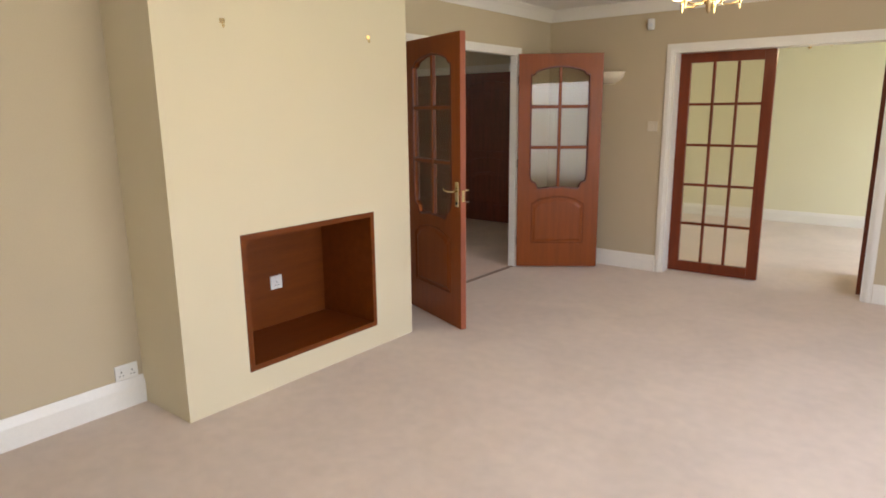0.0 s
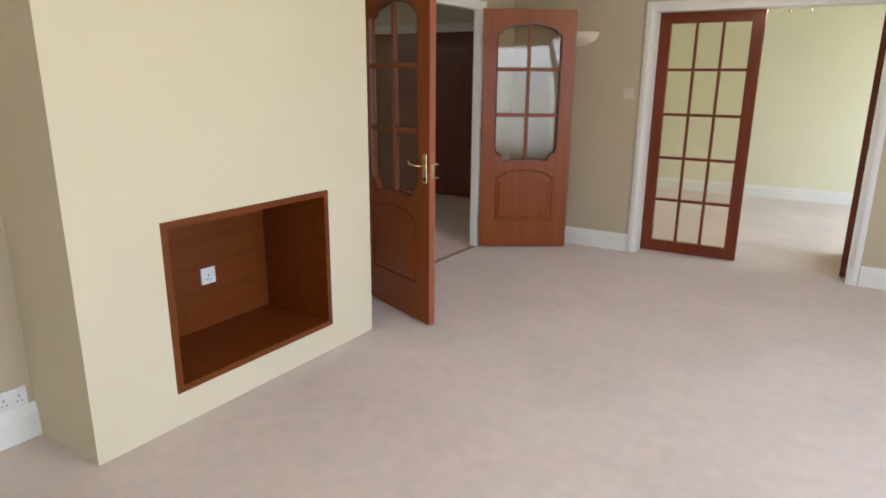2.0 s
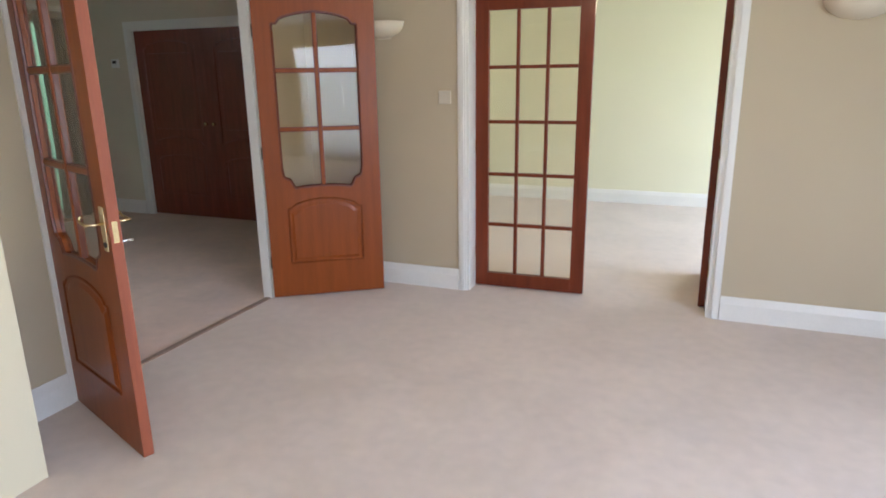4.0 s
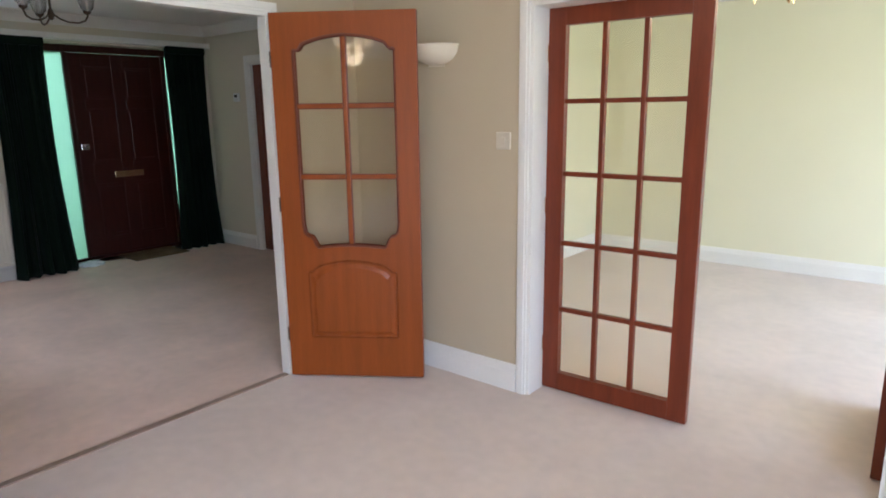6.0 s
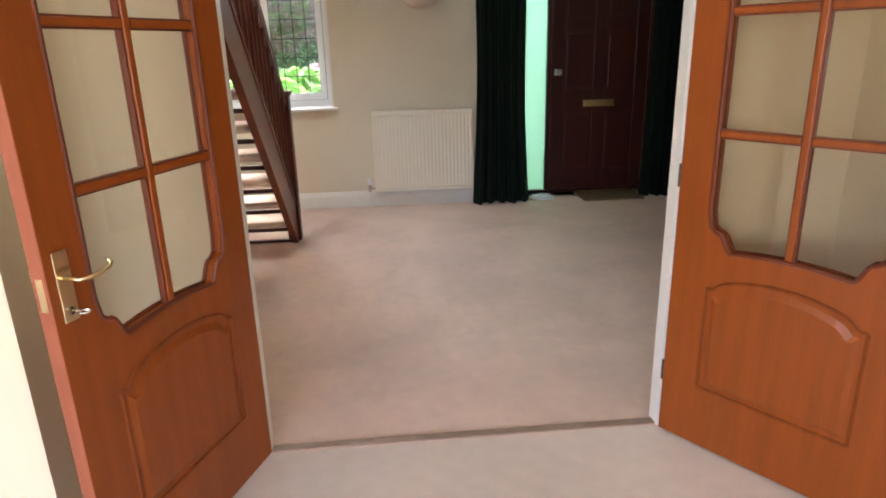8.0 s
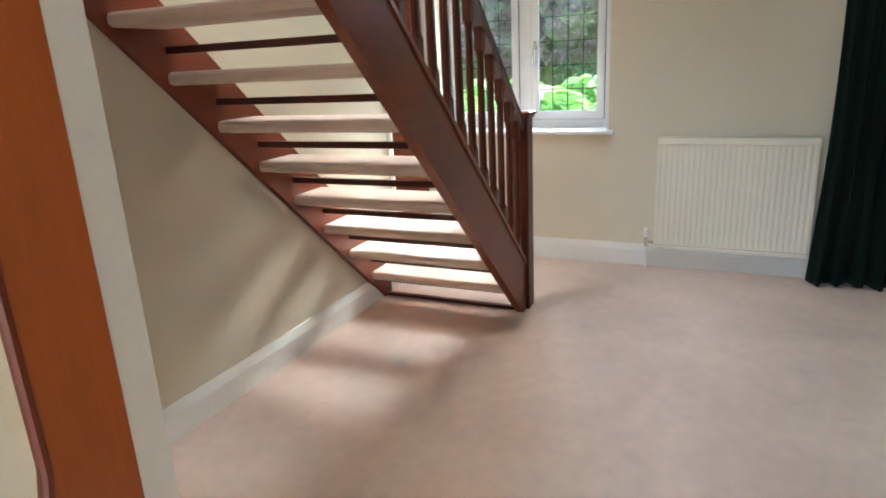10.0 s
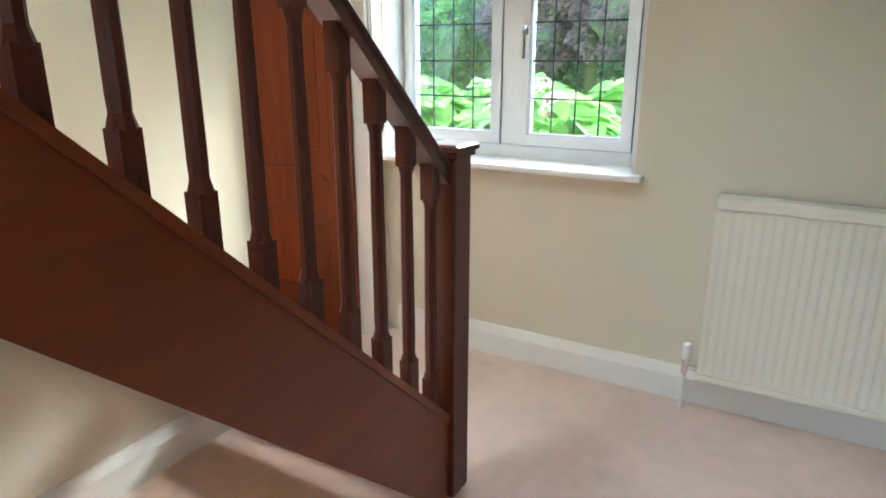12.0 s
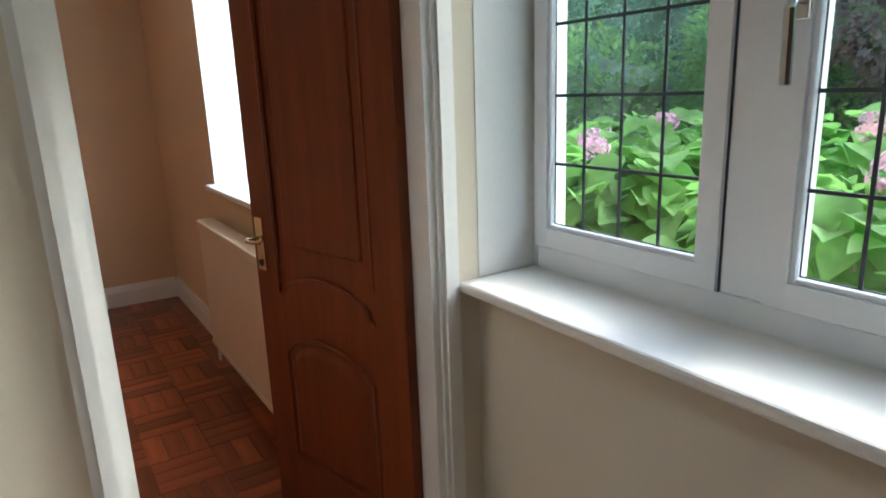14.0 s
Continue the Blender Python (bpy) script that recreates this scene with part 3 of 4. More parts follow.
        bar_piece(mid - 0.0155, mid + 0.0155, edge(low, mid) - 0.01, edge(top, mid) + 0.01, True)
        for z in bars_z:
            bar_piece(x0, mid - 0.0155, z - 0.0155, z + 0.0155, False)
            bar_piece(mid + 0.0155, x1, z - 0.0155, z + 0.0155, False)
        for a, b in ((x0 - 0.004, mid), (mid, x1 + 0.004)):
            gx = [a + (b - a) * k / 10 for k in range(11)]
            for k, (zb, zt) in enumerate(((None, bars_z[0]), (bars_z[0], bars_z[1]), (bars_z[1], None))):
                bm = bmesh.new()
                lo = [(x, edge(low, x) - 0.004 if zb is None else zb) for x in gx]
                hi = [(x, edge(top, x) + 0.004 if zt is None else zt) for x in gx]
                band(bm, hi, lo, T / 2 - 0.002, T / 2 + 0.002)
                part("pane", bm, M_GLASS, leaf, "clear glass pane")
    else:
        bm = bmesh.new()
        band(bm, top, low, 0.010, T - 0.010)
        part("upper_panel", bm, wood, leaf)
        boxes("upper_field", wood, leaf, (x0 + 0.05, x1 - 0.05, 0.004, T - 0.004, 0.95, 1.74), bevel=0.006)
    boxes("lock_edge", M_EDGE if glazed else wood, leaf, (W - 0.0005, W + 0.0015, 0.001, T - 0.001, 0.002, H - 0.002))
    if handles:
        door_furniture(leaf, W - 0.041, 0.94, T, key)
    if knob:
        bm = bmesh.new()
        lathe(bm, [(0.008, 0.0), (0.008, -0.02), (0.018, -0.032), (0.016, -0.045), (0.004, -0.05)][::-1], (W - 0.05, 0, 1.01), 12, axis="y")
        part("knob", bm, M_BRASS, leaf, "round brass knob", smooth=True)
    if hinges:
        hinge_set(leaf, T, (0.25, 0.99, 1.75), M_IRON)
    if mirrored:
        for o in leaf.children_recursive:
            if o.type == "MESH":
                o.data.transform(Matrix.Diagonal((1, -1, 1, 1)))
                o.data.flip_normals()
    return leaf


def heading(dx, dy):
    return math.degrees(math.atan2(dy, dx))


arched_door("hall_door", pose(-2.440, 4.492, 0.006, 0, 0, heading(0.711, -0.269)), "orange mahogany door with arched glass panes standing open", mirrored=True, group="pair of hall doors", hinges=False)
arched_door("hall_door", pose(-2.410, 5.976, 0.012, 0, 0, heading(0.639, 0.442)), "orange mahogany door with arched panes folded back to the wall", group="pair of hall doors", handles=False)
arched_door("room_door", pose(-6.165, 3.215, 0.006, 0, 0, heading(0.165, -0.68)), "orange mahogany panelled door standing open into a room", glazed=False, W=0.686, key=False, wood=M_ROOMDOOR)
for sgn, hx in ((0, -5.495), (1, -3.625)):
    arched_door("cupboard_door", pose(hx, HN + 0.03, 0.01, 0, 0, 180 if sgn else 0), "dark mahogany panelled cupboard door with brass knob", mirrored=bool(sgn),
                glazed=False, W=0.933, wood=M_CUP, group="hall cupboard doors", handles=False, hinges=False, knob=True)


def french_door(m, label):
    W, H, T = 0.770, 1.968, 0.042
    leaf = thing("french_door", m, label, "door", "pair of glazed dining doors")
    sx, zb, zt = 0.090, 0.095, H - 0.092
    boxes("stile", M_PANE_WOOD, leaf, (0, sx, 0, T, 0, H), bevel=0.002)
    boxes("stile", M_PANE_WOOD, leaf, (W - sx, W, 0, T, 0, H), bevel=0.002)
    boxes("rail", M_PANE_WOOD, leaf, (sx, W - sx, 0.0005, T - 0.0005, 0, zb))
    boxes("rail", M_PANE_WOOD, leaf, (sx, W - sx, 0.0005, T - 0.0005, zt, H))
    pw, ph, b = (W - 2 * sx) / 3, (zt - zb) / 5, 0.0115
    for i in (1, 2):
        boxes("glazing_bar", M_PANE_WOOD, leaf, (sx + i * pw - b, sx + i * pw + b, 0.005, T - 0.005, zb, zt), bevel=0.003)
    for j in range(1, 5):
        for i in range(3):
            boxes("glazing_bar", M_PANE_WOOD, leaf, (sx + i * pw + (b if i else 0), sx + (i + 1) * pw - (b if i < 2 else 0), 0.006, T - 0.006, zb + j * ph - b, zb + j * ph + b), bevel=0.003)
    for i in range(3):
        for j in range(5):
            boxes("pane", M_GLASS, leaf, (sx + i * pw, sx + (i + 1) * pw, T / 2 - 0.002, T / 2 + 0.002, zb + j * ph, zb + (j + 1) * ph))
    hinge_set(leaf, T, (0.25, 1.0, 1.75), M_BRASS)
    return leaf


french_door(pose(-1.202, 6.733, 0.008, 0, 0, 2), "red mahogany glazed door with fifteen panes, closed")
french_door(pose(0.352, 6.768, 0.008, 0, 0, 89), "red mahogany glazed door standing open into the dining room")

# niche lining in the chimney breast
niche = thing("niche_lining", pose(0, 0, 0), "stained plywood box lining the low wall niche", "niche")
NX0, NX1 = -2.46, -1.995
for nm, b in (("back_board", (NX0 - 0.01, NX0, 2.66, 3.62, 0.145, 0.885)), ("side_board", (NX0, NX1, 2.66, 2.69, 0.175, 0.855)), ("side_board", (NX0, NX1, 3.59, 3.62, 0.175, 0.855)),
              ("base_board", (NX0, NX1, 2.66, 3.62, 0.145, 0.175)), ("top_board", (NX0, NX1, 2.66, 3.62, 0.855, 0.885))):
    boxes(nm, M_NICHE, niche, b)

# ---- stairs ----
RISE, GO = 0.2045, 0.2205
stairs = thing("staircase", pose(0, 0, 0), "open-tread dark mahogany staircase with carpeted treads and spindles", "staircase")
SL = RISE / GO


def string_board(name, y0, y1):
    xa, xb = -5.27, HX - 0.003
    def zt(x):
        return 0.325 + (x + 5.21) * SL
    bm = bmesh.new()
    prism(bm, [(xa, 0.0), (-5.195, 0.0), (xb, (xb + 5.195) * SL), (xb, zt(xb)), (xa, zt(xa))], y0, y1, "y")
    return part(name, bm, M_STAIR, stairs)


outer = string_board("outer_string", 4.205, 4.250)
string_board("wall_string", HS + 0.002, HS + 0.034)
bm = bmesh.new()
prism(bm, [(-5.25, 0.319 - 0.04 * SL), (HX - 0.003, 0.319 + (HX - 0.003 + 5.21) * SL), (HX - 0.003, 0.347 + (HX - 0.003 + 5.21) * SL), (-5.25, 0.347 - 0.04 * SL)], 4.192, 4.258, "y")
part("string_cap", bm, M_STAIR, stairs)
for i in range(11):
    z, xr = 0.012 + RISE * (i + 1), -5.03 + GO * i
    bm = bmesh.new()
    prof = [(xr - 0.265 + 0.022 * (1 - math.cos(a)), z - 0.025 + 0.025 * math.sin(a)) for a in np.linspace(-math.pi / 2, math.pi / 2, 7)]
    prof += [(xr - 0.022 * (1 - math.cos(a)), z - 0.025 + 0.025 * math.sin(a)) for a in np.linspace(math.pi / 2, -math.pi / 2, 7)]
    prism(bm, prof, HS + 0.036, 4.20, "y")
    part("tread", bm, M_CARPET2, stairs, "carpet-wrapped stair tread")
    boxes("riser_bar", M_RAIL, stairs, (xr - 0.035, xr - 0.012, HS + 0.034, 4.20, z + 0.064, z + 0.092), bevel=0.003)
boxes("riser_bar", M_RAIL, stairs, (-5.284, -5.261, HS + 0.034, 4.20, 0.078, 0.106), bevel=0.003)
boxes("floor_plate", M_RAIL, stairs, (-5.25, -5.215, HS + 0.034, 4.20, 0.0, 0.020), bevel=0.003)
newel = boxes("newel_post", M_POST, stairs, (-5.352, -5.252, 4.17, 4.27, 0, 1.113), bevel=0.006)
boxes("newel_cap_neck", M_POST, newel, (-5.361, -5.243, 4.161, 4.279, 1.113, 1.126), bevel=0.003)
bm = bmesh.new()
cx, cy = -5.305, 4.22
vo = [[bm.verts.new((cx + a * w, cy + b * w, z)) for a, b in ((-1, -1), (1, -1), (1, 1), (-1, 1))] for w, z in ((0.058, 1.126), (0.066, 1.132), (0.066, 1.144), (0.056, 1.150), (0.02, 1.152))]
for a, b in zip(vo, vo[1:]):
    for k in range(4):
        bm.faces.new((a[k], a[(k + 1) % 4], b[(k + 1) % 4], b[k]))
bm.faces.new(vo[0][::-1])
bm.faces.new(vo[-1])
part("newel_cap", bm, M_POST, newel, "square moulded cap with bevelled top")


def rail_z(x):
    return 1.102 + (x + 5.256) * SL


bm = bmesh.new()
prof = [(-0.030, -0.066), (0.030, -0.066), (0.032, -0.03), (0.022, -0.02), (0.034, -0.008), (0.030, 0.0), (0.014, 0.006), (-0.014, 0.006), (-0.030, 0.0), (-0.034, -0.008), (-0.022, -0.02), (-0.032, -0.03)]
ends = []
for x in (-5.252, HX - 0.003):
    ends.append([bm.verts.new((x, 4.22 + p, rail_z(x) + q)) for p, q in prof])
for k in range(len(prof)):
    bm.faces.new((ends[0][k], ends[0][(k + 1) % len(prof)], ends[1][(k + 1) % len(prof)], ends[1][k]))
bm.faces.new(ends[0])
bm.faces.new(ends[1][::-1])
part("handrail", bm, M_RAIL, stairs)

SP0, SPD = -5.08, 0.1285
zb0 = 0.347 + (SP0 + 5.21) * SL
zt0 = rail_z(SP0) - 0.066
hgt = zt0 - zb0
bm = bmesh.new()
s = 0.0195
L0, L1 = 0.098, hgt - 0.085
cut = s * SL
for (za, zb_, slope_a, slope_b) in ((0.0, L0, True, False), (L1, hgt, False, True)):
    vs = []
    for end, sl in ((za, slope_a), (zb_, slope_b)):
        vs.append([bm.verts.new((a * s, b * s, end + (a * cut if sl else 0))) for a, b in ((-1, -1), (1, -1), (1, 1), (-1, 1))])
    for k in range(4):
        bm.faces.new((vs[0][k], vs[0][(k + 1) % 4], vs[1][(k + 1) % 4], vs[1][k]))
    bm.faces.new(vs[0][::-1])
    bm.faces.new(vs[1])
mid_len = L1 - L0
lathe(bm, [(0.0245, L0 - 0.004), (0.0215, L0 + 0.008), (0.0175, L0 + 0.022), (0.0185, L0 + 0.05), (0.0175, L0 + 0.5 * mid_len), (0.0160, L1 - 0.05), (0.0160, L1 - 0.022), (0.0205, L1 - 0.008), (0.0235, L1 + 0.004)], seg=8, start=math.pi / 8)
spindle_mesh = mesh_of("spindle", bm, M_POST)
for k in range(19):
    x = SP0 + SPD * k
    if x < HX - 0.05:
        ob = new("spindle", spindle_mesh)
        ob.location = (x, 4.22, zb0 + SPD * k * SL)
        ob.parent = stairs
ob = new("spindle", spindle_mesh)
ob.location = (SP0 - 0.119, 4.22, zb0 - 0.119 * SL)
ob.parent = stairs


# ---- windows ----
def leaded_window(name, y0, y1, z0, z1, label, rows=6, panes=((0.0, 0.5), (0.5, 1.0))):
    root = thing(name, pose(0, 0, 0), label, "window", "", "structure")
    xa, xb = -6.547, -6.482
    f = 0.042
    for nm, b in (("window_frame", (xa, xb, y0, y0 + f, z0 - 0.044, z1)), ("window_frame", (xa, xb, y1 - f, y1 + 0.017, z0 - 0.044, z1)),
                  ("window_frame", (xa, xb, y0 + f, y1 - f, z0 - 0.044, z0 + f)), ("window_frame", (xa, xb, y0 + f, y1 - f, z1 - f, z1)),
                  ("mullion", (xa, xb, (y0 + y1) / 2 - 0.045, (y0 + y1) / 2 + 0.045, z0 + f, z1 - f))):
        boxes(nm, M_UPVC, root, b, bevel=0.004)
    mid = (y0 + y1) / 2
    for a, b in ((y0 + f, mid - 0.045), (mid + 0.045, y1 - f)):
        s = 0.045
        sash = boxes("sash", M_UPVC, root, (xa + 0.01, xb + 0.012, a + 0.002, a + s, z0 + f + 0.002, z1 - f - 0.002), (xa + 0.01, xb + 0.012, b - s, b - 0.002, z0 + f + 0.002, z1 - f - 0.002),
                     (xa + 0.01, xb + 0.0115, a + s, b - s, z0 + f + 0.002, z0 + f + s + 0.005), (xa + 0.01, xb + 0.0115, a + s, b - s, z1 - f - s, z1 - f - 0.002))
        g0, g1, h0, h1 = a + s, b - s, z0 + f + s + 0.005, z1 - f - s
        gx0, gx1 = xb - 0.001, xb + 0.0015
        za_, zb_ = z0 + f, z1 - f
        boxes("gasket", M_LEAD, sash, (gx0, gx1, a - 0.002, a + 0.002, za_, zb_), (gx0, gx1, b - 0.002, b + 0.002, za_, zb_),
              (gx0, gx1, a + 0.002, b - 0.002, za_ - 0.001, za_ + 0.002), (gx0, gx1, a + 0.002, b - 0.002, zb_ - 0.002, zb_ + 0.001), label="dark rubber seal")
        boxes("pane", M_WINGLASS, sash, (-6.496, -6.492, g0, g1, h0, h1))
        boxes("glazing_bead", M_UPVC, sash, (-6.491, -6.477, g0, g0 + 0.011, h0, h1), (-6.491, -6.477, g1 - 0.011, g1, h0, h1),
              (-6.491, -6.4775, g0 + 0.011, g1 - 0.011, h0, h0 + 0.011), (-6.491, -6.4775, g0 + 0.011, g1 - 0.011, h1 - 0.011, h1), bevel=0.003)
        boxes("pane_seal", M_LEAD, sash, (-6.4915, -6.4895, g0 + 0.011, g0 + 0.014, h0 + 0.011, h1 - 0.011), (-6.4915, -6.4895, g1 - 0.014, g1 - 0.011, h0 + 0.011, h1 - 0.011),
              (-6.4915, -6.4895, g0 + 0.014, g1 - 0.014, h0 + 0.011, h0 + 0.014), label="thin dark seal round the glass")
        bm = bmesh.new()
        for k in range(1, 4):
            y = g0 + (g1 - g0) * k / 4
            box(bm, -6.4918, -6.489, y - 0.0035, y + 0.0035, h0, h1)
        for k in range(1, rows):
            z = h0 + (h1 - h0) * k / rows
            box(bm, -6.4916, -6.4885, g0, g1, z - 0.0035, z + 0.0035)
        part("lead_strips", bm, M_LEAD, sash, "dark lead glazing strips")
    return root


win = leaded_window("window_1", 3.271, 4.497, 0.95, 2.11, "white plastic casement window with leaded panes")
bm = bmesh.new()
tube(bm, [(-6.47, 3.960, 1.512), (-6.437, 3.960, 1.512), (-6.430, 3.960, 1.497), (-6.434, 3.960, 1.38)], 0.009, 8)
box(bm, -6.4715, -6.464, 3.948, 3.972, 1.480, 1.542, 0.002)
part("window_handle", bm, M_CHROME, win, "brushed metal casement handle")
sill = tagged(boxes("window_sill", M_TRIM, None, (-6.482, -6.235, 3.302, 4.513, 0.908, 0.935), bevel=0.008), "white gloss window board with rounded nose", "window sill", "", "structure")
boxes("sill_horn", M_TRIM, sill, (-6.298, -6.2352, 4.503, 4.557, 0.9082, 0.9348), bevel=0.006)
bm = bmesh.new()
lathe(bm, [(0.018, 3.31), (0.018, 4.50)], (-6.44, 0, 2.085), 12, axis="y")
box(bm, -6.442, -6.438, 3.315, 4.495, 1.945, 2.085)
tagged(part("roller_blind", bm, M_BLIND), "cream roller blind wound up at the window head", "blind")
leaded_window("window_2", 1.17, 2.95, 0.97, 2.11, "white leaded window in the side room")
tagged(boxes("window_sill", M_TRIM, None, (-6.482, RW + 0.045, 1.14, 2.97, 0.935, 0.965), bevel=0.008), "white window board in the side room", "window sill", "", "structure")


# ---- radiators ----
def radiator(m, w, h, label, valve=True, drop=-0.157, enamel=M_RAD):
    root = thing("radiator", m, label, "radiator")
    bm = bmesh.new()
    n = int(w / 0.033)
    p = w / n
    pts = []
    for k in range(n):
        x = k * p
        pts += [(x + 0.10 * p, 0.0), (x + 0.38 * p, 0.0018), (x + 0.62 * p, 0.0018), (x + 0.90 * p, 0.0)]
    pts = [(0.004, 0.0)] + pts + [(w - 0.004, 0.0)]
    outline = pts + [(w - 0.004, -0.02), (0.004, -0.02)]
    prism(bm, outline, 0.028, h - 0.045, "z")
    part("front_panel", bm, enamel, root, "cream fluted steel panel")
    boxes("top_grille", enamel, root, (0, w, -0.075, 0.010, h - 0.045, h), bevel=0.006)
    boxes("bottom_edge", enamel, root, (0, w, -0.03, 0.006, 0.0, 0.028), bevel=0.005)
    boxes("rear_panel", enamel, root, (0.01, w - 0.01, -0.07, -0.055, 0.01, h - 0.045))
    for x in (0.0, w - 0.008):
        boxes("side_panel", enamel, root, (x, x + 0.008, -0.075, 0.0, 0.03, h - 0.045))
    for x in (0.18, w - 0.2):
        boxes("bracket", enamel, root, (x, x + 0.03, -0.104, -0.07, 0.1, h - 0.15))
    if valve:
        bm = bmesh.new()
        lathe(bm, [(0.016, 0.03), (0.018, 0.045), (0.018, 0.085), (0.014, 0.095)], (w + 0.05, -0.035, 0.035), 12)
        v = part("valve_head", bm, M_PLASTIC, root, "white thermostatic valve head", smooth=False)
        bm = bmesh.new()
        lathe(bm, [(0.012, -0.03), (0.015, -0.02), (0.015, 0.03), (0.012, 0.035)], (w + 0.05, -0.035, 0.03), 10)
        tube(bm, [(w + 0.05, -0.035, 0.03), (w, -0.035, 0.03)], 0.011)
        part("valve_body", bm, M_CHROME, v, "tarnished brass valve body")
        bm = bmesh.new()
        tube(bm, [(w + 0.05, -0.035, 0.0), (w + 0.05, -0.035, drop)], 0.0075)
        part("pipe", bm, M_PLASTIC, root, "white painted pipe")
    return root


radiator(pose(-6.185, 5.771, 0.157, 0, 0, -90), 0.918, 0.74, "cream fluted radiator on the hall wall")
radiator(pose(RW + 0.11, 2.50, 0.13, 0, 0, -90), 1.31, 0.67, "peach painted radiator under the side room window", valve=True, drop=-0.13, enamel=M_RAD2)

# ---- front door ----
fd = thing("front_door", pose(0, 0, 0), "dark oxblood panelled front door with brass letter plate", "door", "", "structure")
FX = -6.55
Y0, Y1, ZT = 6.585, 7.53, 2.10
boxes("door_slab", M_FRONT, fd, (FX - 0.044, FX - 0.008, Y0, Y1, 0.02, ZT))
for a, b, c, d in ((Y0, Y0 + 0.12, 0.02, ZT), (Y1 - 0.12, Y1, 0.02, ZT), (7.0, 7.115, 0.02, ZT)):
    boxes("stile", M_FRONT, fd, (FX - 0.008, FX, a, b, c, d), bevel=0.002)
for z0, z1 in ((0.02, 0.22), (0.78, 1.0), (1.55, 1.65), (1.97, 2.10)):
    for a, b in ((Y0 + 0.12, 7.0), (7.115, Y1 - 0.12)):
        boxes("rail", M_FRONT, fd, (FX - 0.008, FX - 0.0005, a, b, z0, z1), bevel=0.002)
for z0, z1 in ((0.22, 0.78), (1.0, 1.55), (1.65, 1.97)):
    for a, b in ((Y0 + 0.12, 7.0), (7.115, Y1 - 0.12)):
        boxes("raised_panel", M_FRONT, fd, (FX - 0.0085, FX - 0.003, a + 0.03, b - 0.03, z0 + 0.03, z1 - 0.03), bevel=0.003)
boxes("letter_plate", M_BRASS, fd, (FX, FX + 0.006, 6.913, 7.218, 0.838, 0.902), bevel=0.002, label="polished brass letter plate")
bm = bmesh.new()
box(bm, FX, FX + 0.02, 6.61, 6.685, 1.14, 1.20, 0.004)
lathe(bm, [(0.018, 0.02), (0.022, 0.04), (0.012, 0.05)], (FX, 6.665, 1.17), 12, axis="x")
part("night_latch", bm, M_CHROME, fd, "steel night latch")
fr = thing("front_door_frame", pose(0, 0, 0), "dark stained frame with obscured glass side lights", "door frame", "", "structure")
for b in ((FX - 0.05, FX + 0.02, 6.28, 6.325, 0, 2.17), (FX - 0.05, FX + 0.012, 6.54, 6.58, 0.03, 2.105), (FX - 0.05, FX + 0.012, 7.535, 7.575, 0.03, 2.105), (FX - 0.05, FX + 0.02, 7.805, 7.85, 0, 2.17),
          (FX - 0.05, FX + 0.02, 6.325, 7.805, 2.105, 2.17), (FX - 0.06, FX + 0.02, 6.325, 7.805, 0.0, 0.03)):
    boxes("frame_member", M_FRONT, fr, b)
for a, b in ((6.325, 6.54), (7.575, 7.805)):
    boxes("side_light", M_OBS, fr, (FX - 0.02, FX - 0.014, a, b, 0.03, 2.105), label="obscured glass side light")


# ---- curtains ----
def curtain(m, w, h, folds, label, seed, mat=M_VELVET, group="front door curtains"):
    rnd = random.Random(seed)
    ph = [rnd.uniform(0, 6.28) for _ in range(4)]
    cols, rows = 72, 40
    bm = bmesh.new()
    grid = []
    for j in range(rows + 1):
        v = j / rows
        line = []
        for i in range(cols + 1):
            u = i / cols
            amp = 0.022 + 0.02 * (1 - v)
            d = amp * math.sin(2 * math.pi * folds * u + ph[0] + 0.5 * math.sin(3 * v + ph[1])) + 0.012 * math.sin(2 * math.pi * folds * 2.3 * u + ph[2] + v)
            spread = 1.0 + 0.14 * (1 - v) ** 2
            x = (u - 0.5) * w * (spread - 0.10 * math.sin(math.pi * v))
            z = h * v
            if v < 0.03:
                z += 0.006 * math.sin(11 * u + ph[1]) + 0.006
            line.append(bm.verts.new((x, d - 0.04 * (1 - v) ** 3, z)))
        grid.append(line)
    for j in range(rows):
        for i in range(cols):
            bm.faces.new((grid[j][i], grid[j][i + 1], grid[j + 1][i + 1], grid[j + 1][i]))
    ob = part("curtain", bm, mat, None, smooth=True)
    so = ob.modifiers.new("thick", "SOLIDIFY")
    so.thickness = 0.006
    ob.matrix_world = m
    tagged(ob, label, "curtain", group)
    boxes("heading_tape", mat, ob, (-w / 2 + 0.01, w / 2 - 0.01, -0.03, 0.03, h - 0.06, h + 0.015), bevel=0.008)
    return ob


curtain(pose(-6.19, 6.035, 0.006, 0, 0, 90), 0.47, 2.165, 5, "heavy dark green velvet curtain drawn aside, reaching the floor", 3)
curtain(pose(-6.19, 7.64, 0.006, 0, 0, 90), 0.45, 2.165, 5, "heavy dark green velvet curtain beside the front door", 8)
for y_ in (0.03, 1.32):
    curtain(pose(2.60, y_, 0.04, 0, 0, 90), 1.30, 2.08, 11, "sheer white net curtain hanging at the living room window", 21, M_NET, "net curtains")
rail = tagged(boxes("curtain_rail", M_TRIM, None, (HW, -6.18, 5.75, 7.93, 2.185, 2.24), bevel=0.006), "white curtain batten above the front door", "curtain rail")
mat_ = tagged(boxes("door_mat", M_MAT, None, (-6.52, -6.08, 6.82, 7.41, 0.0, 0.014), bevel=0.006), "brown coir door mat by the front door", "door mat")
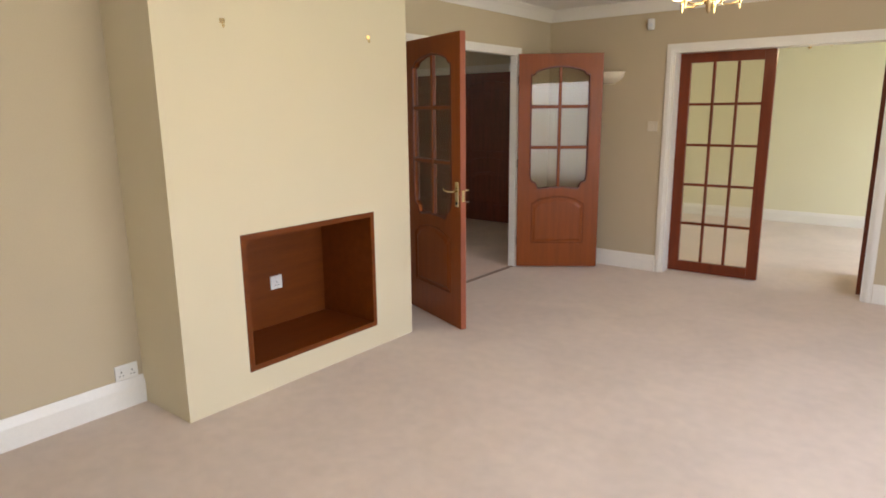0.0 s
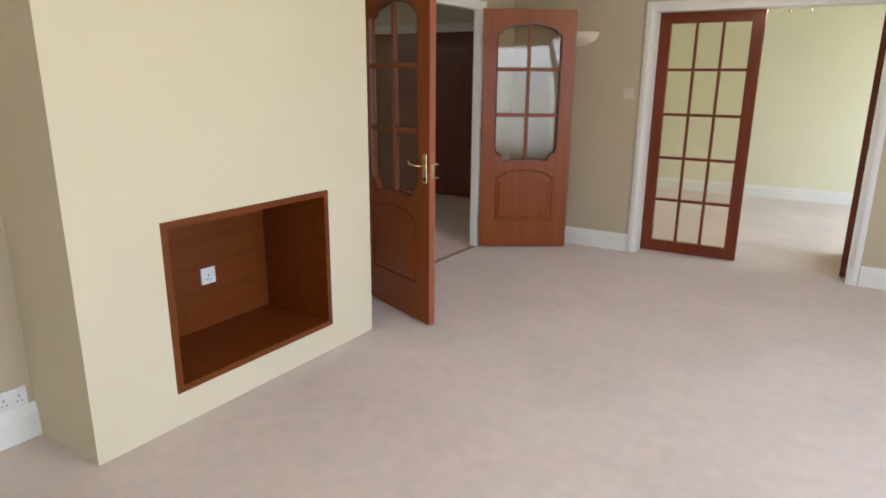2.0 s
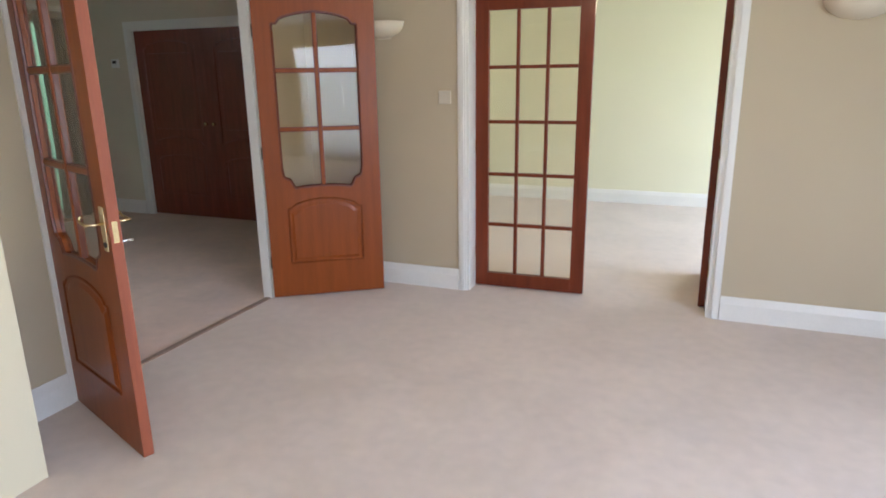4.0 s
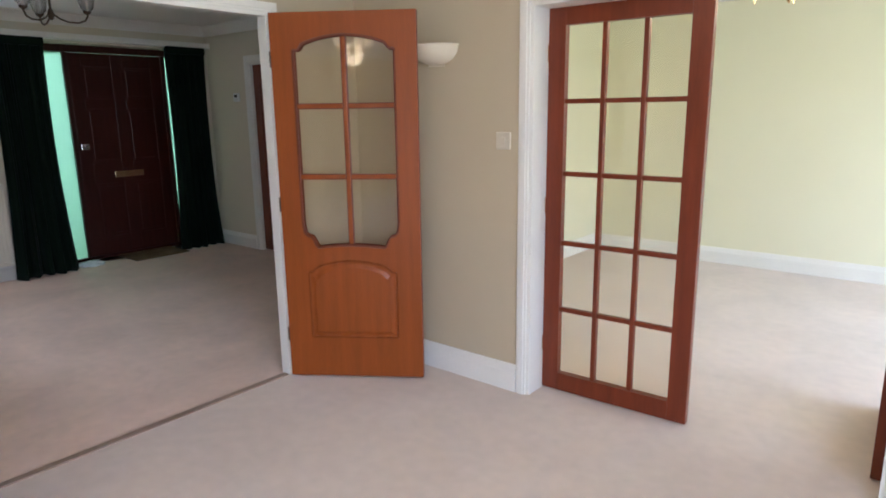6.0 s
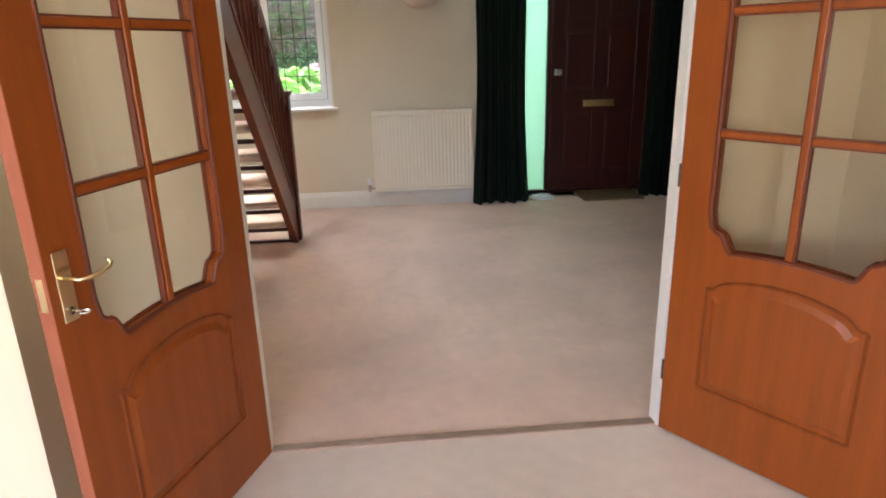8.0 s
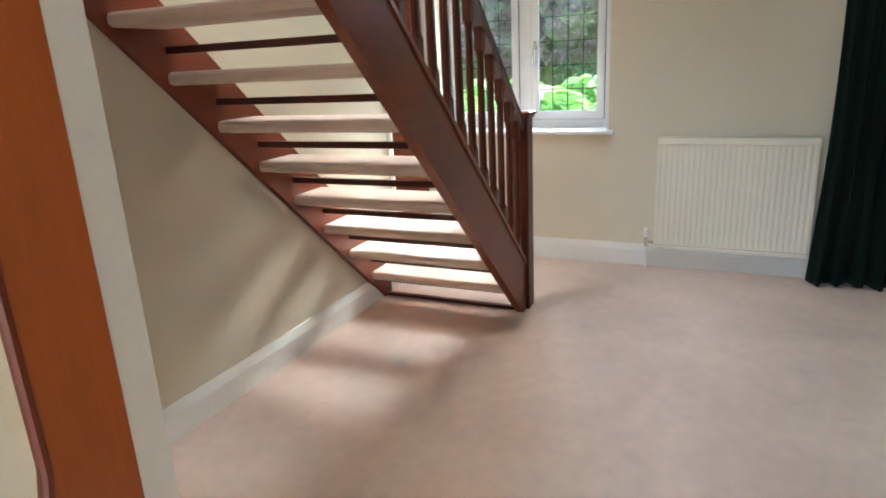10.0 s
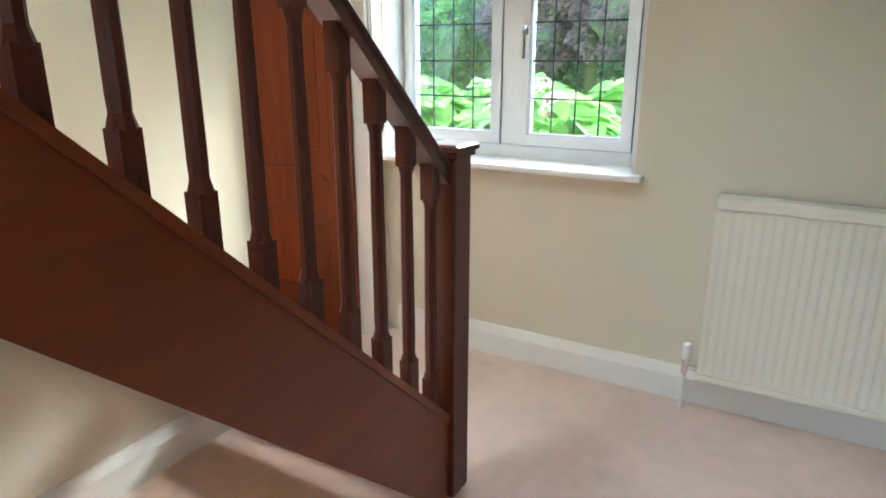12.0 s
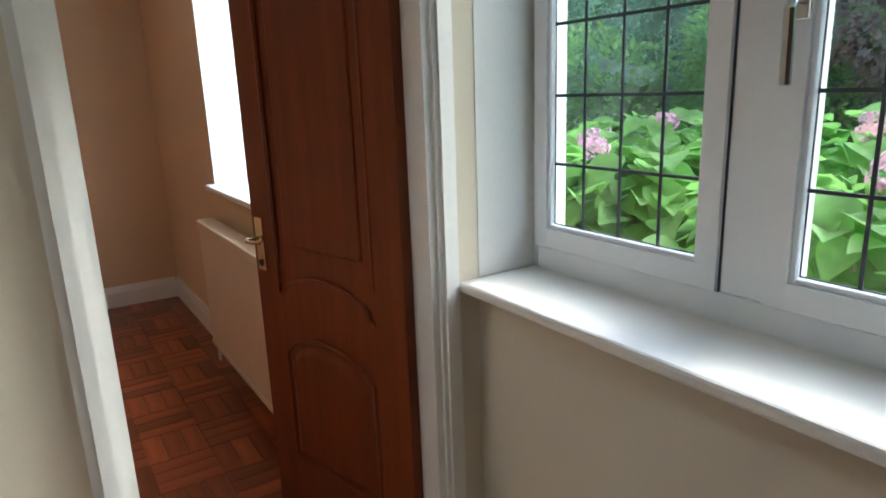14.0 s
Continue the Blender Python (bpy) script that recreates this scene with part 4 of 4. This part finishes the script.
# crumpled white cloth by the curtain
bm = bmesh.new()
bmesh.ops.create_icosphere(bm, subdivisions=4, radius=1.0)
for v in bm.verts:
    n = noise.fractal(v.co * 2.2, 0.8, 2.2, 4)
    v.co *= 1 + 0.35 * n
    v.co = Vector((v.co.x * 0.09, v.co.y * 0.11, max(0, v.co.z * 0.035 + 0.012)))
cl = part("cloth", bm, M_CLOTH, None)
cl.location = (-6.28, 6.46, 0.001)
tagged(cl, "crumpled white cloth lying on the carpet", "cloth")


# ---- wall lamps ----
def uplighter(m, label, lit=False, size=1.0):
    root = thing("wall_light", m, label, "wall light", "plaster uplighters")
    bm = bmesh.new()
    prof = []
    for k in range(11):
        a = math.pi / 2 * k / 10
        prof.append((max(0.004, 0.175 * math.sin(a)), -0.115 * math.cos(a)))
    prof += [(0.182, 0.004), (0.182, 0.012), (0.170, 0.012), (0.165, 0.0)]
    for k in range(9, -1, -1):
        a = math.pi / 2 * k / 10
        prof.append((max(0.004, 0.163 * math.sin(a)), -0.103 * math.cos(a)))
    lathe(bm, [(a * size, b * size) for a, b in prof], (0, 0, 0), 28, arc=0.5)
    part("bowl", bm, M_PLASTER, root, "half-round plaster bowl", smooth=True)
    boxes("back_plate", M_PLASTER, root, (-0.05, 0.05, 0.0, 0.012, -0.10, 0.0))
    bm = bmesh.new()
    tube(bm, [(-0.04, 0.06, -0.03), (0.04, 0.06, -0.03)], 0.018, 10)
    part("bulb", bm, M_BULB if lit else M_PLASTIC, root, "lit white bulb" if lit else "unlit bulb", smooth=True)
    return root


uplighter(pose(-1.805, NY0, 1.820, 0, 0, 180), "cream plaster half-bowl uplighter, unlit", size=0.82)
uplighter(pose(0.945, NY0, 1.845, 0, 0, 180), "cream plaster half-bowl uplighter, unlit")
uplighter(pose(HW, 5.335, 1.872, 0, 0, -90), "cream plaster half-bowl uplighter, lit", lit=True)
lamp = new("hall_uplighter_lamp", bpy.data.lights.new("hall_uplighter_lamp", "POINT"))
lamp.data.energy, lamp.data.color, lamp.data.shadow_soft_size = 0.42, (0.72, 0.92, 1.0), 0.03
lamp.location = (HW + 0.07, 5.335, 1.90)


# ---- chandeliers ----
def chandelier(m, drop, label, arms=5, watts=0.8):
    root = thing("chandelier", m, label, "chandelier", "brass chandeliers")
    bm = bmesh.new()
    lathe(bm, [(0.004, 0.0), (0.012, 0.015), (0.02, 0.05), (0.034, 0.07), (0.03, 0.09), (0.014, 0.11), (0.012, 0.17), (0.022, 0.19), (0.012, 0.21), (0.006, 0.24), (0.006, drop - 0.02)], seg=14)
    part("stem", bm, M_BRASS, root, "turned brass stem", smooth=True)
    bm = bmesh.new()
    lathe(bm, [(0.05, drop - 0.03), (0.045, drop - 0.005), (0.02, drop)], seg=16)
    part("ceiling_rose", bm, M_BRASS, root)
    for k in range(arms):
        a = 2 * math.pi * k / arms + 0.4
        c, s_ = math.cos(a), math.sin(a)
        bm = bmesh.new()
        tube(bm, [(r * c, r * s_, z) for r, z in ((0.02, 0.08), (0.06, 0.062), (0.11, 0.05), (0.16, 0.055), (0.185, 0.075))], 0.006)
        lathe(bm, [(0.004, 0.02), (0.007, 0.045), (0.014, 0.072), (0.016, 0.08), (0.01, 0.085), (0.01, 0.13)], (0.185 * c, 0.185 * s_, 0), 10)
        arm = part("arm", bm, M_BRASS, root, "curved brass arm")
        bm = bmesh.new()
        lathe(bm, [(0.062, 0.105), (0.034, 0.215), (0.032, 0.215), (0.060, 0.105)], (0.185 * c, 0.185 * s_, 0), 16)
        part("shade", bm, M_SHADE, arm, "lit cream candle shade", smooth=True)
    la = new("chandelier_lamp", bpy.data.lights.new("chandelier_lamp", "POINT"))
    la.data.energy, la.data.color, la.data.shadow_soft_size = watts, (1.0, 0.72, 0.42), 0.12
    la.location = m.translation + Vector((0, 0, 0.02))
    return root


chandelier(pose(-0.55, 5.237, 2.085), CEIL - 2.085, "lit brass chandelier with five cream shades")
chandelier(pose(-0.58, 2.6, 2.085), CEIL - 2.085, "lit brass chandelier with five cream shades over the hearth end")
chandelier(pose(-0.38, 7.8, 2.02), CEIL - 2.02, "lit brass chandelier with cream shades in the dining room")


# ---- small fittings ----
def socket(m, label, switches=2, holes=True):
    """A plate on a wall: local x along the wall, local y out of it."""
    w = 0.146 if switches == 2 else 0.086
    root = thing("socket" if holes else "light_switch", m, label, "socket" if holes else "light switch")
    boxes("plate", M_PLASTIC if holes else M_CREAM, root, (-w / 2, w / 2, 0.0, 0.012, -0.043, 0.043), bevel=0.004)
    for k in range(switches):
        cx_ = (k - (switches - 1) / 2) * 0.07
        boxes("rocker", M_PLASTIC if holes else M_CREAM, root, (cx_ - 0.006, cx_ + 0.006, 0.012, 0.016, 0.012, 0.032) if holes else (cx_ - 0.012, cx_ + 0.012, 0.012, 0.017, -0.018, 0.018), bevel=0.0015)
        if holes:
            for dx, dz, w2, h2 in ((0, 0.004, 0.0025, 0.005), (-0.011, -0.018, 0.004, 0.0025), (0.011, -0.018, 0.004, 0.0025)):
                boxes("slot", M_DARK, root, (cx_ + dx - w2, cx_ + dx + w2, 0.0115, 0.0125, dz - h2, dz + h2))
    return root


socket(pose(WX, 2.215, 0.192, 0, 0, -90) @ Matrix.Diagonal((0.80, 1, 0.92, 1)), "white double socket above the skirting board")
socket(pose(-2.459, 3.195, 0.452, 0, 0, -90), "white single socket on the niche back board", switches=1)
socket(pose(-1.371, NY0, 1.338, 0, 0, 180), "white light switch on the beige wall", switches=1, holes=False)
pir = thing("alarm_sensor", pose(-1.43, NY0, 2.222, 0, 0, 180), "small white alarm sensor high on the wall", "alarm sensor")
boxes("housing", M_PLASTIC, pir, (-0.028, 0.028, 0.0, 0.04, -0.05, 0.045), bevel=0.01)
boxes("lens", M_CLOTH, pir, (-0.02, 0.02, 0.038, 0.044, -0.03, 0.005), bevel=0.004)
th = thing("thermostat", pose(-5.75, HN, 1.655, 0, 0, 180), "white wall thermostat with a small dark display", "thermostat")
boxes("housing", M_PLASTIC, th, (-0.05, 0.05, 0.0, 0.025, -0.045, 0.045), bevel=0.006)
boxes("display", M_DARK, th, (-0.028, 0.028, 0.0245, 0.0265, 0.0, 0.028))
for y in (2.655, 3.624):
    hk = thing("picture_hook", pose(-2.0, y, 1.908, 0, 0, -90), "small brass picture hook on the chimney breast", "picture hook", "picture hooks")
    boxes("hook_plate", M_BRASS, hk, (-0.014, 0.014, 0.0, 0.003, 0.0, 0.022), bevel=0.001)
    bm = bmesh.new()
    tube(bm, [(0, 0.002, 0.004), (0, 0.004, -0.014), (0, 0.010, -0.02), (0, 0.015, -0.014), (0, 0.015, -0.006)], 0.003, 6)
    part("hook", bm, M_BRASS, hk, "brass hook")

# hall ceiling lamp: drooping bronze arms with upturned glass shades
hl = thing("ceiling_lamp", pose(-4.32, 5.665, 0), "bronze hall ceiling lamp with three upturned clear glass shades", "ceiling lamp")
bm = bmesh.new()
lathe(bm, [(0.055, CEIL - 0.03), (0.05, CEIL - 0.005), (0.02, CEIL - 0.001)], seg=16)
part("ceiling_rose", bm, M_IRON, hl)
bm = bmesh.new()
lathe(bm, [(0.004, 2.105), (0.014, 2.115), (0.022, 2.14), (0.016, 2.165), (0.008, 2.18), (0.008, CEIL - 0.025)], seg=12)
part("stem", bm, M_IRON, hl, "slim bronze stem", smooth=True)
for k in range(3):
    a = 2 * math.pi * k / 3 + 1.0
    c, s_ = math.cos(a), math.sin(a)
    bm = bmesh.new()
    tube(bm, [(q * c, q * s_, z) for q, z in ((0.012, 2.145), (0.05, 2.115), (0.10, 2.095), (0.16, 2.092), (0.20, 2.108), (0.215, 2.135), (0.215, 2.15))], 0.006)
    lathe(bm, [(0.008, 2.145), (0.024, 2.155), (0.026, 2.165), (0.010, 2.168)], (0.215 * c, 0.215 * s_, 0), 12)
    arm = part("arm", bm, M_IRON, hl, "curved bronze arm")
    bm = bmesh.new()
    lathe(bm, [(0.022, 2.166), (0.040, 2.185), (0.050, 2.225), (0.056, 2.275), (0.053, 2.275), (0.047, 2.226), (0.037, 2.188), (0.018, 2.170)], (0.215 * c, 0.215 * s_, 0), 16)
    part("glass_shade", bm, M_LAMPGLASS, arm, "clear glass tulip shade", smooth=True)
    bm = bmesh.new()
    lathe(bm, [(0.010, 2.168), (0.011, 2.20), (0.019, 2.235), (0.014, 2.258), (0.003, 2.264)], (0.215 * c, 0.215 * s_, 0), 12)
    part("bulb", bm, M_PLASTIC, arm, "unlit white bulb", smooth=True)

# white reveal linings
for a, b, z0, z1 in ((3.27, 4.515, 0.935, 2.115), (1.17, 2.95, 0.965, 2.115)):
    rv = tagged(new("window_reveal"), "white painted window reveal", "window reveal", "", "structure")
    boxes("reveal_side", M_TRIM, rv, (-6.482, (HW if a > 3 else RW) + 0.001, a - 0.004, max(a + 0.008, min(a + 0.5, 3.302)) if a > 3 else a + 0.008, z0, z1))
    boxes("reveal_side", M_TRIM, rv, (-6.482, (HW if a > 3 else RW) + 0.001, b - 0.008, b + 0.004, z0, z1))
    boxes("reveal_head", M_TRIM, rv, (-6.482, (HW if a > 3 else RW) + 0.001, a + 0.04, b - 0.008, z1 - 0.008, z1 + 0.004))

# ---- garden ----
GZ = -0.22
bm = bmesh.new()
bmesh.ops.create_grid(bm, x_segments=60, y_segments=60, size=300)
gr = part("ground", bm, M_GRASS, None)
gr.location = (-40, 4, GZ)
tagged(gr, "mown lawn around the house", "ground", "", "structure")
setting("plinth", M_RENDER, (HW - 0.32, HW - 0.05, RS - 0.1, HN + 0.1, GZ, 0.0), label="rendered plinth below the outer wall", category="wall")


def leaf_mesh(name, length, width, mat):
    """One ovate leaf, folded along its midrib and curled at the tip; its stalk at the origin."""
    bm = bmesh.new()
    rows = []
    for k in range(6):
        t = k / 5
        w = width * math.sin(math.pi * min(1, 0.08 + 0.92 * t) ** 0.8) * (1 if k < 5 else 0)
        droop = -0.25 * length * t * t
        if k == 5:
            rows.append([bm.verts.new((length * t, 0, droop))])
        else:
            rows.append([bm.verts.new((length * t, -w / 2, droop + 0.18 * w)), bm.verts.new((length * t, 0, droop)), bm.verts.new((length * t, w / 2, droop + 0.18 * w))])
    for a, b in zip(rows, rows[1:]):
        if len(b) == 3:
            bm.faces.new((a[0], b[0], b[1], a[1]))
            bm.faces.new((a[1], b[1], b[2], a[2]))
        else:
            bm.faces.new((a[0], b[0], a[1]))
            bm.faces.new((a[1], b[0], a[2]))
    return mesh_of(name, bm, mat, smooth=True)


LEAF = leaf_mesh("leaf", 0.19, 0.135, M_LEAF)
lv = np.array([v.co[:] for v in LEAF.vertices])
lf = [tuple(p.vertices) for p in LEAF.polygons]


def joined_leaves(name, mats, mat, parent, base=None, faces=None):
    base = lv if base is None else base
    faces = lf if faces is None else faces
    hom = np.c_[base, np.ones(len(base))]
    allv, allf = [], []
    for k, m in enumerate(mats):
        allv.append(hom @ np.array(m).T)
        allf += [tuple(i + k * len(base) for i in f) for f in faces]
    me = bpy.data.meshes.new(name)
    me.from_pydata(np.concatenate(allv)[:, :3].tolist(), [], allf)
    me.materials.append(mat)
    for p in me.polygons:
        p.use_smooth = True
    ob = new(name, me)
    ob.parent = parent
    return tagged(ob, kind="stuff")


def hydrangea(x, y, r, h, seed, near):
    rnd = random.Random(seed)
    root = thing("hydrangea", pose(x, y, GZ), "leafy green hydrangea bush with pale pink flower heads", "shrub", "hydrangeas under the window")
    bm = bmesh.new()
    for _ in range(9):
        a, q = rnd.uniform(0, 6.28), rnd.uniform(0.3, 0.8) * r
        tube(bm, [(0.3 * q * math.cos(a), 0.3 * q * math.sin(a), 0), (0.8 * q * math.cos(a), 0.8 * q * math.sin(a), h * 0.5), (q * math.cos(a), q * math.sin(a), h * 0.9)], 0.008, 5)
    part("stems", bm, M_STEM, root)
    def spot():
        a, e = rnd.uniform(0, 6.28), rnd.uniform(-0.15, 1.0)
        rr = (1 - max(0, e) ** 2.2 * 0.85) ** 0.5 * r * rnd.uniform(0.75, 1.06)
        p = Vector((rr * math.cos(a), rr * math.sin(a), h * (0.38 + 0.60 * e) + rnd.uniform(-0.05, 0.06)))
        m = Matrix.Translation(p) @ Matrix.Rotation(a + rnd.uniform(-0.9, 0.9), 4, "Z") @ Matrix.Rotation(rnd.uniform(-0.35, 0.75), 4, "Y") @ Matrix.Rotation(rnd.uniform(-0.5, 0.5), 4, "X")
        return m @ Matrix.Scale(rnd.uniform(0.7, 1.25), 4)
    for _ in range(near):
        ob = new("leaf", LEAF)
        ob.parent = root
        ob.matrix_local = spot()
    joined_leaves("foliage", [spot() for _ in range(680)], M_LEAF, root)
    for _ in range(3):
        a, q = rnd.uniform(0, 6.28), rnd.uniform(0.1, 0.7) * r
        bm = bmesh.new()
        c = Vector((q * math.cos(a), q * math.sin(a), h * (1.02 - 0.22 * (q / r) ** 2)))
        for _ in range(70):
            d = Vector((rnd.gauss(0, 1), rnd.gauss(0, 1), rnd.gauss(0.25, 0.8))).normalized()
            p = c + Vector((d.x * 0.085, d.y * 0.085, d.z * 0.05))
            u = d.orthogonal().normalized() * 0.014
            w = d.cross(u)
            cen = bm.verts.new(p)
            ring = [bm.verts.new(p + u * math.cos(t) * (1.25 if k % 2 else 0.7) + w * math.sin(t) * (1.25 if k % 2 else 0.7) + d * 0.004) for k, t in enumerate(np.linspace(0, 6.283, 9)[:-1])]
            for k in range(8):
                bm.faces.new((cen, ring[k], ring[(k + 1) % 8]))
        part("flower_head", bm, M_PINK, root, "pale pink mophead flower")


for k, (x, y, r, h) in enumerate(((-7.45, 4.7, 0.62, 1.30), (-7.35, 3.65, 0.6, 1.27), (-7.5, 2.6, 0.62, 1.25), (-7.55, 1.5, 0.6, 1.3), (-8.3, 4.1, 0.62, 1.36), (-8.4, 3.0, 0.6, 1.34), (-8.35, 2.0, 0.6, 1.32), (-7.6, 5.7, 0.55, 1.15))):
    hydrangea(x - 0.15, y, r, h + 0.08, 11 + k, 60 if k < 4 else 0)

# hedge and shrubs behind the lawn
TUFT = np.array([(0, 0, 0), (0.10, 0.045, 0.02), (0.16, 0, 0.0), (0.10, -0.045, 0.02), (0.05, 0.03, -0.05), (0.11, 0.0, -0.09)])
TUFT_F = [(0, 1, 2, 3), (0, 4, 5)]


def foliage_mass(name, label, category, mat, boxes_, count, size, seed, trunk=None):
    """An uneven mass of small leaves over lumpy cores."""
    rnd = random.Random(seed)
    root = thing(name, pose(0, 0, 0), label, category)
    mats = []
    bm = bmesh.new()
    for (x, y, z, rx, ry, rz) in boxes_:
        g = bmesh.ops.create_icosphere(bm, subdivisions=3, radius=1.0)
        for v in g["verts"]:
            k = 0.70 + 0.30 * noise.fractal(v.co * 1.7 + Vector((x, y, z)), 0.9, 2.1, 3)
            v.co = Vector((x + v.co.x * rx * k, y + v.co.y * ry * k, max(GZ, z + v.co.z * rz * k)))
        for _ in range(count):
            d = Vector((rnd.gauss(0.6, 1), rnd.gauss(0, 1), rnd.gauss(0, 1))).normalized()
            k = 0.86 + 0.34 * noise.fractal(d * 1.7 + Vector((x, y, z)), 0.9, 2.1, 3) + rnd.uniform(-0.04, 0.10)
            p = Vector((x + d.x * rx * k, y + d.y * ry * k, z + d.z * rz * k))
            if p.z < GZ:
                continue
            mats.append(Matrix.Translation(p) @ d.to_track_quat("X", "Z").to_matrix().to_4x4() @ Euler((rnd.uniform(0, 6.28), rnd.uniform(-0.8, 0.8), rnd.uniform(-0.8, 0.8))).to_matrix().to_4x4() @ Matrix.Scale(size * rnd.uniform(0.6, 1.5), 4))
    # solid core, darkened to paint the gaps behind the leaves
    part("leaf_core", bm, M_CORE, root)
    joined_leaves("foliage", mats, mat, root, TUFT, TUFT_F)
    if trunk:
        bm = bmesh.new()
        x, y, z = trunk
        lathe(bm, [(0.11, GZ), (0.085, GZ + 0.5), (0.07, z)], (x, y, 0), 10)
        part("trunk", bm, M_STEM, root)
    return root


foliage_mass("hedge", "tall dark green conifer hedge behind the lawn", "hedge", M_HEDGE,
             [(-14.2 + 0.3 * math.sin(k * 2.1), -9 + 1.7 * k, 1.9 + 0.3 * math.sin(k * 1.3), 1.2, 1.9, 2.7) for k in range(17)], 4500, 0.55, 5)
foliage_mass("shrub", "bushy light green shrub on the lawn edge", "shrub", M_SHRUB, [(-11.8, -1.5, 0.9, 0.9, 1.2, 1.2), (-12.4, 0.4, 1.3, 0.8, 0.9, 1.6)], 2600, 0.55, 6)
foliage_mass("copper_tree", "small copper-leaved tree in front of the hedge", "tree", M_PURPLE, [(-11.6, 3.2, 2.3, 0.8, 1.0, 0.9), (-12.0, 1.9, 2.0, 0.7, 0.8, 0.8), (-11.9, 2.6, 3.0, 0.8, 0.9, 0.8)], 3200, 0.45, 7, (-11.8, 2.6, 2.2))

# ---- parquet blocks of the side room ----
sub = setting("floor_room", M_STAIR, (HW, -3.0, RS, 3.165, -0.10, -0.004), label="red-brown wood block floor", category="floor")
bm = bmesh.new()
box(bm, 0, 0.228, 0, 0.0745, 0, 0.008, 0.0012)
block_mesh = mesh_of("parquet_block", bm, M_PARQ)
rest = []
for i in range(14):
    for j in range(16):
        for k in range(3):
            turn = (i + j) % 2
            X, Y = HW + 0.23 * i, RS + 0.23 * j
            if X + 0.23 > -3.0 or Y + 0.23 > 3.30:
                continue
            m = Matrix.Translation((X + (0.0765 * (k + 1) if turn else 0), Y + (0 if turn else 0.0765 * k), -0.004)) @ (Matrix.Rotation(math.pi / 2, 4, "Z") if turn else Matrix.Identity(4))
            if Y + 0.23 > 3.166:
                continue
            if i < 7:
                ob = new("parquet_block", block_mesh)
                ob.parent = sub
                ob.matrix_local = m
            else:
                rest.append(m)
bv = np.array([v.co[:] for v in block_mesh.vertices])
joined_leaves("parquet_rest", rest, M_PARQ, sub, bv, [tuple(p.vertices) for p in block_mesh.polygons])
